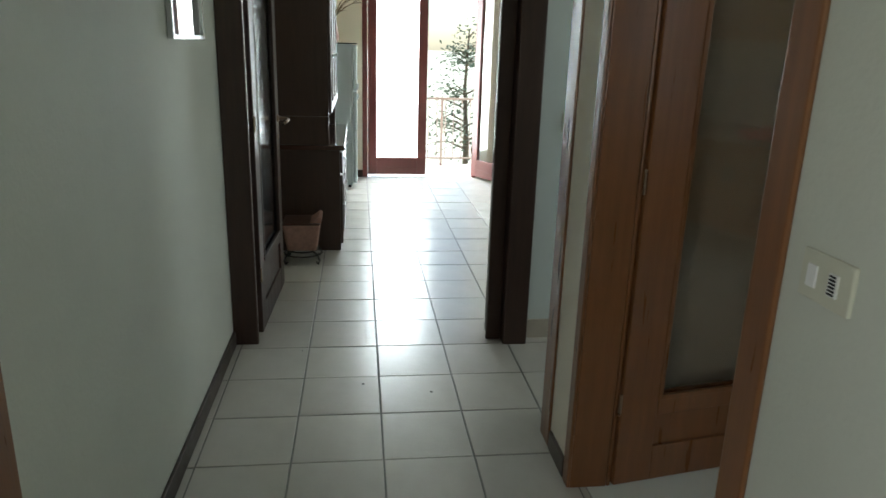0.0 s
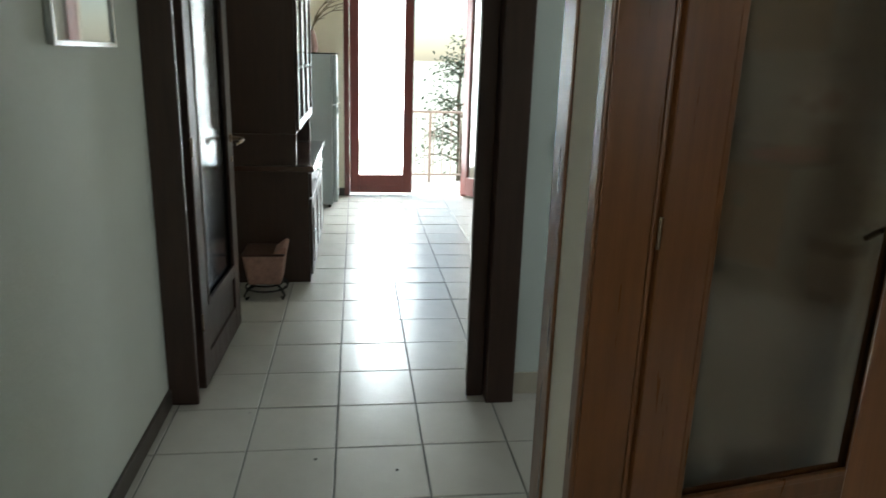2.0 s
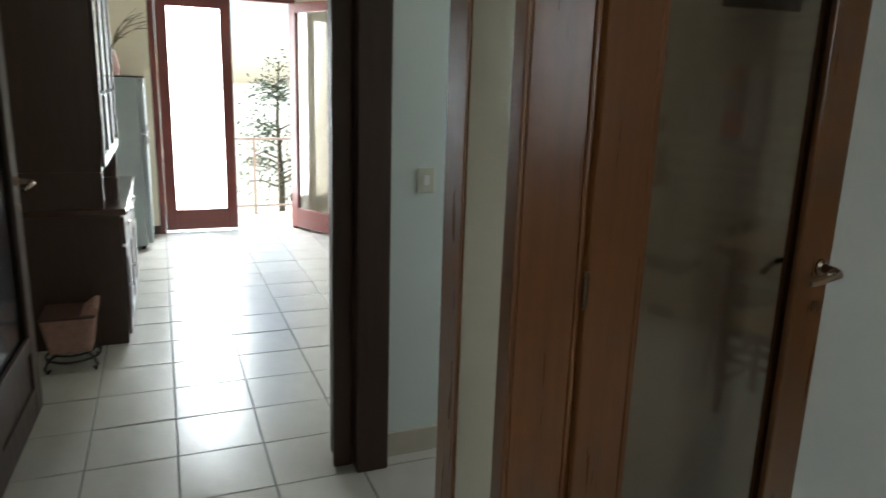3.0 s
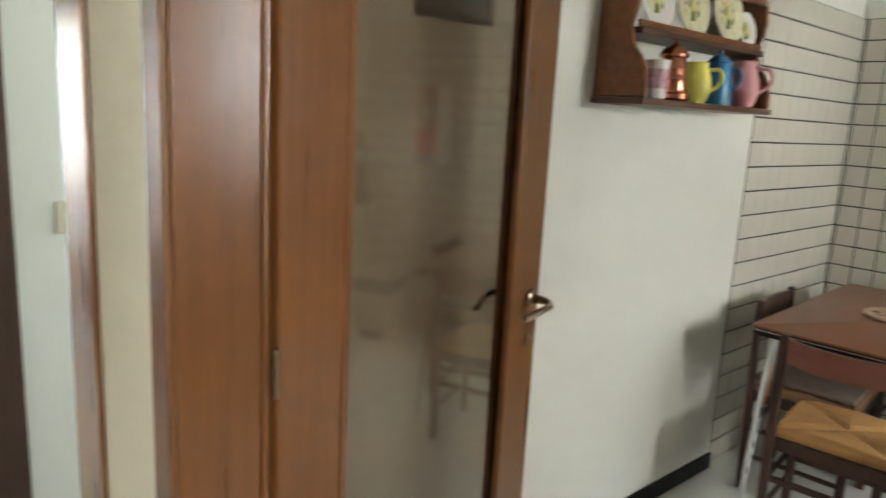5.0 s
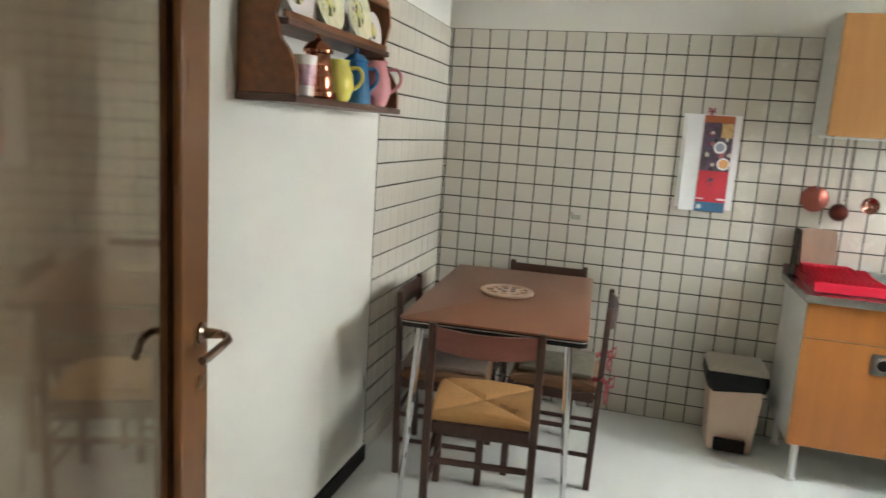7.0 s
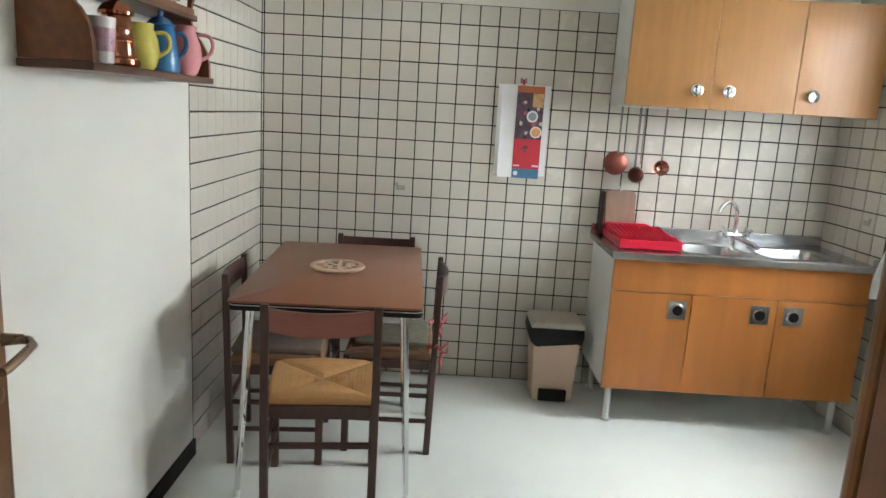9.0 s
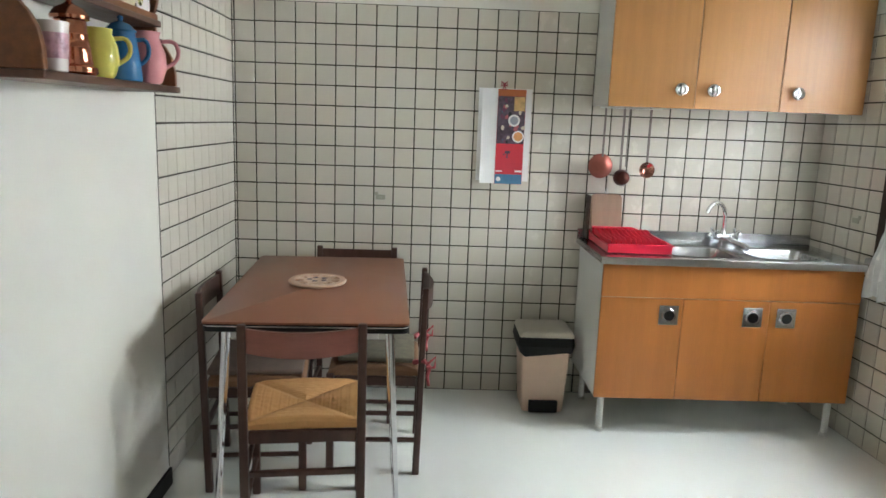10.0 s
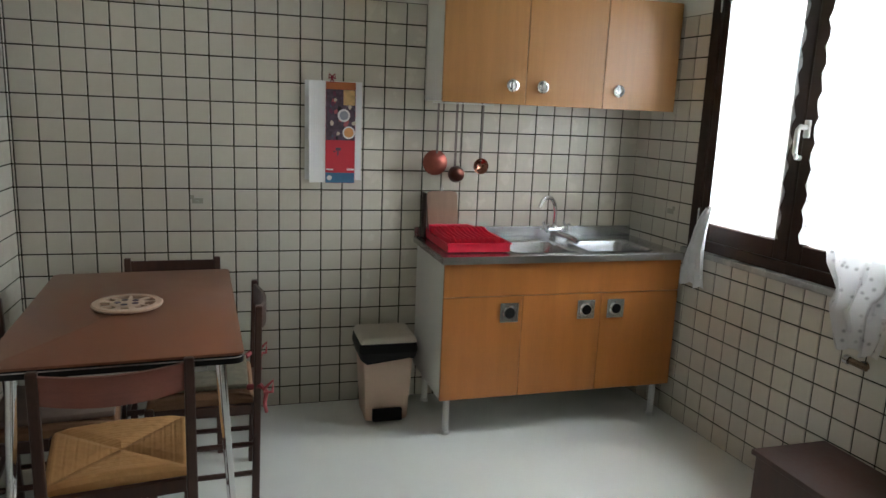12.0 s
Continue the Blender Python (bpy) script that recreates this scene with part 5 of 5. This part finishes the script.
def fridge():
    f = thing("fridge", (0, 0, 0), "grey white two door fridge freezer", "fridge")
    x0, x1, y0, y1 = LIV_L + 0.10, -0.765, 5.30, 5.88
    part("body", boxes(((x0, y0, 0.03), (x1, y1, 1.43)), r=0.008), M_FRIDGE, f)
    for a, b in ((0.05, 0.975), (0.985, 1.425)):
        d = part("door", boxes(((x1 + 0.003, y0 + 0.002, a), (x1 + 0.045, y1 - 0.002, b)), r=0.01), M_FRIDGE, f, "grey white fridge door")
        z = b - 0.05 if a < 0.5 else a + 0.04
        part("handle", boxes(((x1 + 0.045, y0 + 0.02, z - 0.03), (x1 + 0.065, y0 + 0.05, z + 0.03)), r=0.005), M_CHROME, d)
    part("top_trim", boxes(((x0, y0, 1.4301), (x1 + 0.045, y1, 1.442)), r=0.002), M_BLACK, f, "dark top edge")
    part("foot", boxes(((x1 - 0.05, y0 + 0.02, 0), (x1 - 0.02, y0 + 0.05, 0.03)), ((x0 + 0.02, y0 + 0.02, 0), (x0 + 0.05, y0 + 0.05, 0.03)), ((x1 - 0.05, y1 - 0.05, 0), (x1 - 0.02, y1 - 0.02, 0.03))), M_BLACK, f)
    v = thing("twig_vase", (-0.96, 5.55, 1.443), "small vase with bare dry twigs on the fridge", "vase")
    part("pot", lathe([(0.05, 0), (0.065, 0.05), (0.05, 0.14), (0.035, 0.18), (0.04, 0.20)], 20), M_TERRA, v, smooth=True)
    rnd = random.Random(4)
    for k in range(9):
        a = rnd.uniform(-1.2, 1.6)
        pts = [Vector((0, 0, 0.17))]
        d = Vector((0.25 * math.cos(a) + 0.1, 0.2 * math.sin(a) * rnd.random(), 1)).normalized()
        for s in range(6):
            pts.append(pts[-1] + d * 0.075)
            d = (d + Vector((rnd.uniform(0.0, 0.32), rnd.uniform(-0.12, 0.12), rnd.uniform(-0.30, 0.02)))).normalized()
        bm = tube(pts, 0.005, 5, r2=0.002)
        for s in (2, 4):
            tube([pts[s], pts[s] + Vector((rnd.uniform(0.02, 0.09), rnd.uniform(-0.05, 0.05), rnd.uniform(0.0, 0.08)))], 0.003, 4, bm, r2=0.001)
        part("twig", bm, M_TWIG, v)


def basket():
    b = thing("basket", (-1.085, 2.76, 0), "pink wicker basket on a black iron stand", "basket")

    def slab(z, wx, wy):
        return [(-wx, -wy, z), (wx, -wy, z), (wx, wy, z), (-wx, wy, z)]
    part("wicker", hexa(bmesh.new(), slab(0.095, 0.095, 0.10) + slab(0.285, 0.122, 0.13), 0.012), M_TERRA, b, "woven pink basket")
    part("lining", boxes(((-0.124, -0.132, 0.278), (0.124, 0.132, 0.290)), r=0.005), M_CHAIR, b, "dark cloth rim")
    part("flap", prism([(0.05, 0.285), (0.128, 0.285), (0.132, 0.325), (0.112, 0.330)], "y", -0.11, 0.10), M_TERRA, b)
    st = bmesh.new()
    for z, r in ((0.085, 0.10), (0.06, 0.125)):
        pts = [(r * math.cos(a), r * math.sin(a), z) for a in (2 * math.pi * k / 16 for k in range(17))]
        tube(pts, 0.006, 6, st)
    for k in range(4):
        a = math.pi / 4 + math.pi / 2 * k
        c, s = math.cos(a), math.sin(a)
        tube([(c * 0.09, s * 0.09, 0.09), (c * 0.14, s * 0.14, 0.07), (c * 0.165, s * 0.165, 0.035), (c * 0.15, s * 0.15, 0.008), (c * 0.135, s * 0.135, 0.02)], 0.007, 6, st)
    part("stand", st, M_IRON, b, "scrolled black iron stand", smooth=True)


hutch()
fridge()
basket()

# ---- balcony ----


def balcony_door():
    z1 = 2.20
    st = part("window_balcony_frame", boxes(((BX0, BAL_Y - 0.01, 0), (BX0 + 0.055, BAL_Y + 0.06, z1)), ((BX1 - 0.055, BAL_Y - 0.01, 0), (BX1, BAL_Y + 0.06, z1)), ((BX0 + 0.055, BAL_Y - 0.01, z1 - 0.05), (BX1 - 0.055, BAL_Y + 0.06, z1)), r=0.004), M_REDWOOD, None, "red brown balcony door frame", kind="structure")

    def leaf(w, label):
        d = part("leaf", boxes(((0, -0.02, 0.03), (0.100, 0.025, z1 - 0.052)), ((w - 0.100, -0.02, 0.03), (w, 0.025, z1 - 0.052)), ((0.100, -0.02, 0.03), (w - 0.100, 0.025, 0.22)), ((0.100, -0.02, z1 - 0.14), (w - 0.100, 0.025, z1 - 0.052)), r=0.005), M_REDWOOD, st, label)
        part("groove", boxes(((0.100, -0.024, 0.10), (w - 0.100, -0.0202, 0.112)), r=0.001), M_REDWOOD, d)
        g = part("pane", boxes(((0.100, 0.0, 0.22), (w - 0.100, 0.005, z1 - 0.14))), G_CLEAR, d)
        g.visible_shadow = False
        part("hinge", tube([(0.0, -0.026, 0.28), (0.0, -0.026, 0.36)], 0.007, 8), M_BRASS, d)
        return d
    a = leaf(0.650, "closed red brown balcony door leaf")
    a.matrix_world = pose(BX0 + 0.058, BAL_Y + 0.02, 0, 0, 0, 0)
    b = leaf(0.650, "open red brown balcony door leaf")
    b.matrix_world = pose(BX1 - 0.052, BAL_Y - 0.015, 0, 0, 0, -62)


balcony_door()
structure("balcony_slab", M_FTILE, "pale tiled balcony floor", ((-2.5, BAL_Y + 0.30, -0.22), (3.2, BAL_Y + 1.05, -0.02)))
structure("balcony_threshold", M_MARBLE, "grey stone threshold of the balcony door", ((BX0, BAL_Y, -0.1), (BX1, BAL_Y + 0.30, 0.002)))
rail = thing("balcony_railing", (0, BAL_Y + 0.98, 0), "reddish painted metal balcony railing with upright bars", "railing")
part("top_rail", boxes(((-2.4, -0.02, 0.80), (3.1, 0.02, 0.825)), r=0.005), M_RAIL, rail)
part("bottom_rail", boxes(((-2.4, -0.012, 0.06), (3.1, 0.012, 0.08)), r=0.003), M_RAIL, rail)
for k in range(5):
    x = -2.35 + k * 1.34
    part("post", boxes(((x - 0.015, -0.015, -0.019), (x + 0.015, 0.015, 0.7995)), r=0.003), M_RAIL, rail)
bar = None
for k in range(50):
    x = -2.25 + 0.105 * k
    if bar is None:
        bar = part("bar", tube([(0, 0, 0.0805), (0, 0, 0.7995)], 0.006, 6), M_RAIL, rail)
        bar.location.x = x
    else:
        o = new("bar", bar.data)
        o.parent = rail
        o.location.x = x


def tree(at, h, r, seed):
    rnd = random.Random(seed)
    t = thing("tree", at, "slender garden tree with loose light foliage", "tree", "trees beyond the balcony")
    tr = tube([(0, 0, 0), (0.05, 0.02, h * 0.35), (-0.04, 0.05, h * 0.7), (0.02, 0, h)], 0.11, 8, r2=0.02)
    tips = []
    for k in range(26):
        z = h * rnd.uniform(0.35, 0.98)
        a = rnd.uniform(0, 6.28)
        l = r * (1.1 - z / h * 0.75) * rnd.uniform(0.6, 1.1)
        m = Vector((math.cos(a) * l * 0.5, math.sin(a) * l * 0.5, z + l * 0.12))
        e = Vector((math.cos(a) * l, math.sin(a) * l, z + l * rnd.uniform(-0.1, 0.35)))
        tube([(0, 0, z - 0.1), m, e], 0.03, 5, tr, r2=0.008)
        tips += [m, e, (m + e) / 2]
    part("trunk", tr, M_BARK, t)
    bm = bmesh.new()
    for p in tips:
        for q in range(15):
            c = p + Vector((rnd.gauss(0, 0.22), rnd.gauss(0, 0.22), rnd.gauss(0, 0.20)))
            u = Vector((rnd.uniform(-1, 1), rnd.uniform(-1, 1), rnd.uniform(-0.6, 0.6))).normalized() * 0.07
            v = u.cross(Vector((rnd.uniform(-1, 1), rnd.uniform(-1, 1), 1))).normalized() * 0.035
            bm.faces.new([bm.verts.new(c + w) for w in (u, v, -u, -v)])
    part("crown", bm, M_LEAF, t, kind="stuff")


tree((2.25, 17.5, -3.0), 4.9, 1.2, 1)
tree((-2.8, 17.0, -3.0), 3.6, 1.1, 2)
tree((4.2, 13.0, -3.0), 4.8, 1.6, 3)
bm = bmesh.new()
g = 40
rows = [[bm.verts.new((-900 + 1800 * i / g, -900 + 1800 * j / g, -3.0)) for j in range(g + 1)] for i in range(g + 1)]
for a, b in zip(rows, rows[1:]):
    for j in range(g):
        bm.faces.new((a[j], b[j], b[j + 1], a[j + 1]))
part("ground", bm, M_HAZEGRASS, None, "meadow and gardens below the balcony, colour paled for haze", kind="structure")

# ---- floors and tiles ----
part("kitchen_floor", prism(OUTLINE, "z", -0.0039, 0.0), M_KFLOOR, None, "smooth pale grey kitchen floor", kind="structure")


def tile_mesh(w, h, t=0.006, c=0.0018):
    """A tile in x and y with chamfered edges; it rises t from z = 0."""
    bm = bmesh.new()
    rings = []
    for k, z in ((0, 0), (0, t - c), (c, t)):
        rings.append([bm.verts.new(p) for p in ((k, k, z), (w - k, k, z), (w - k, h - k, z), (k, h - k, z))])
    for a, b in zip(rings, rings[1:]):
        for i in range(4):
            bm.faces.new((a[i], a[(i + 1) % 4], b[(i + 1) % 4], b[i]))
    bm.faces.new(rings[-1])
    return bm


TILES = {}


def lay(name, parent, material, m, us, vs, keep, joint, near=None, t=0.006, wobble=0.0006, seed=1, upright=None):
    """Tiles between the lines us and vs on a plane whose pose is m (z away from the wall); those not near are joined in one mesh. upright: width of the upright joints."""
    rnd = random.Random(seed)
    rest = bmesh.new()
    for i in range(len(us) - 1):
        for j in range(len(vs) - 1):
            side = (joint if upright is None else upright) / 2
            u0, u1, v0, v1 = us[i] + side, us[i + 1] - side, vs[j] + joint / 2, vs[j + 1] - joint / 2
            if u1 - u0 < 0.006 or v1 - v0 < 0.006 or not keep((us[i] + us[i + 1]) / 2, (vs[j] + vs[j + 1]) / 2):
                continue
            w, h = round(u1 - u0, 4), round(v1 - v0, 4)
            dz = rnd.uniform(-wobble, 0)
            place = m @ Matrix.Translation((u0 + rnd.uniform(-0.0004, 0.0004), v0 + rnd.uniform(-0.0004, 0.0004), dz)) @ Matrix.Rotation(rnd.uniform(-0.004, 0.004), 4, "X") @ Matrix.Rotation(rnd.uniform(-0.004, 0.004), 4, "Y")
            if near is None or near((us[i] + us[i + 1]) / 2, (vs[j] + vs[j + 1]) / 2):
                key = (w, h, t, material.name)
                if key not in TILES:
                    bm = tile_mesh(w, h, t)
                    me = bpy.data.meshes.new(name)
                    bm.to_mesh(me)
                    bm.free()
                    me.materials.append(material)
                    TILES[key] = me
                o = new(name, TILES[key])
                o.parent = parent
                o.matrix_world = place
            else:
                verts = []
                for k, z in ((0, 0), (0, t - 0.0018), (0.0018, t)):
                    verts.append([rest.verts.new(place @ Vector(p)) for p in ((k, k, z), (w - k, k, z), (w - k, h - k, z), (k, h - k, z))])
                for a, b in zip(verts, verts[1:]):
                    for q in range(4):
                        rest.faces.new((a[q], a[(q + 1) % 4], b[(q + 1) % 4], b[q]))
                rest.faces.new(verts[-1])
    if rest.faces:
        part("further_tiles", rest, material, parent, kind="stuff")
    else:
        rest.free()


def lines(start, stop, step, first=None):
    out = [start]
    x = start + (first if first else step)
    while x < stop - 0.004:
        out.append(x)
        x += step
    return out + [stop]


def named(n):
    return bpy.data.objects[n]


rowz = [k * TS for k in range(21)]
# back wall: u runs towards the window wall, v up
mb = Matrix(((0, 0, -1, BACK + 0.004), (-1, 0, 0, LEFT + 0.014), (0, 1, 0, 0), (0, 0, 0, 1)))
lay("tile", named("tile_bed_back"), M_TILE, mb, lines(0, LEFT + 0.014 - RIGHT, 0.1001, 0.0125), rowz, lambda u, v: v < 15 * TS or u < LEFT + 0.014 + 1.235, 0.0062, near=lambda u, v: u < 1.5, seed=2)
lay("tile", named("tile_bed_back"), M_TILE, mb, lines(0, LEFT + 0.014 - RIGHT, 0.1001, 0.0125), [15 * TS, 1.546], lambda u, v: u > LEFT + 0.014 + 1.235, 0.0062, seed=12)
# side wall by the table: faces the window
ml = Matrix(((-1, 0, 0, BACK), (0, 0, -1, LEFT + 0.020), (0, 1, 0, 0), (0, 0, 0, 1)))
lay("tile", named("tile_bed_corner"), M_TILE, ml, lines(0, BACK - 2.517, 0.1012), rowz, lambda u, v: True, 0.0062, seed=3, upright=0.0016)
# window wall: u runs away from the back wall
mr = Matrix(((-1, 0, 0, BACK), (0, 0, 1, RIGHT - 0.004), (0, 1, 0, 0), (0, 0, 0, 1)))
us = lines(0, BACK - WX1, 0.1003, 0.1035)
lay("tile", named("tile_bed_window"), M_TILE, mr, us, rowz, lambda u, v: True, 0.0062, seed=4)
us = lines(BACK - WX1, BACK - WX0, 0.1003, 0.100)
lay("tile", named("tile_bed_window"), M_TILE, mr, us, [k * TS for k in range(9)] + [WZ0 - 0.03], lambda u, v: True, 0.0062, seed=5)
us = lines(BACK - WX0, BACK - KX0 - 0.15, 0.1003, 0.0235)
lay("tile", named("tile_bed_window"), M_TILE, mr, us, rowz, lambda u, v: True, 0.0062, near=lambda u, v: False, seed=6)

# hall and living room floor
mf = Matrix.Translation((0, 0, -0.006))
fx = [-0.95 + 0.3282 * k for k in range(-4, 12)]
fy = [0.3446 + 0.3282 * k for k in range(-10, 17)]
bed = named("floor_slab")
edge = max(x for x in fx if x < 0.05)
threshold = min(y for y in fy if y > 0.6)
lay("floor_tile", bed, M_FTILE, mf, [-1.64] + [x for x in fx if -1.64 < x < 0.05], fy + [BAL_Y], lambda u, v: v > -3.1, 0.006, near=lambda u, v: v > -2.2, seed=7, wobble=0.0008)
lay("floor_tile", bed, M_FTILE, mf, [edge, 0.062], [y for y in fy if y < threshold + 0.01], lambda u, v: True, 0.006, near=lambda u, v: v > -2.2, seed=9)
lay("floor_tile", bed, M_FTILE, mf, [edge] + [x for x in fx if x > 0.1], [y for y in fy if y > 0.6] + [BAL_Y], lambda u, v: True, 0.006, near=lambda u, v: u < 0.4 and v < 3.0, seed=8)
for k, (x, y, r) in enumerate(((-0.692, 0.930, 0.008), (-0.40, 0.84, 0.006), (-0.98, 1.29, 0.004))):
    part("floor_speck", lathe([(r, 0.0), (r * 0.8, 0.0012), (r * 0.3, 0.002)], 9, (x, y, 0.0)), M_BLACK, None, "small dark chip on the floor", "mark")

# ---- the turned parts of the plan ----
HALL_THINGS = ("floor_slab", "wall_hall", "wall_kitchen_door", "wall_passage", "wall_living", "skirting_hall", "skirting_pier", "skirting_passage", "skirting_living", "kitchen_door", "passage_corner", "living_", "framed_picture", "side_door", "light_switch", "window_hall", "hutch", "fridge", "twig_vase", "basket", "window_balcony", "balcony", "floor_speck", "tree")
OUTER_THINGS = ("wall_kitchen_window", "tile_bed_window", "window_kitchen", "lace_curtain", "gas_tap")
for ob in list(scene.objects):
    if ob.parent is None:
        if ob.name.startswith(HALL_THINGS):
            ob.matrix_basis = HALL @ ob.matrix_basis
        elif ob.name.startswith(OUTER_THINGS) or ob == hook_outer:
            ob.matrix_basis = OUTER @ ob.matrix_basis
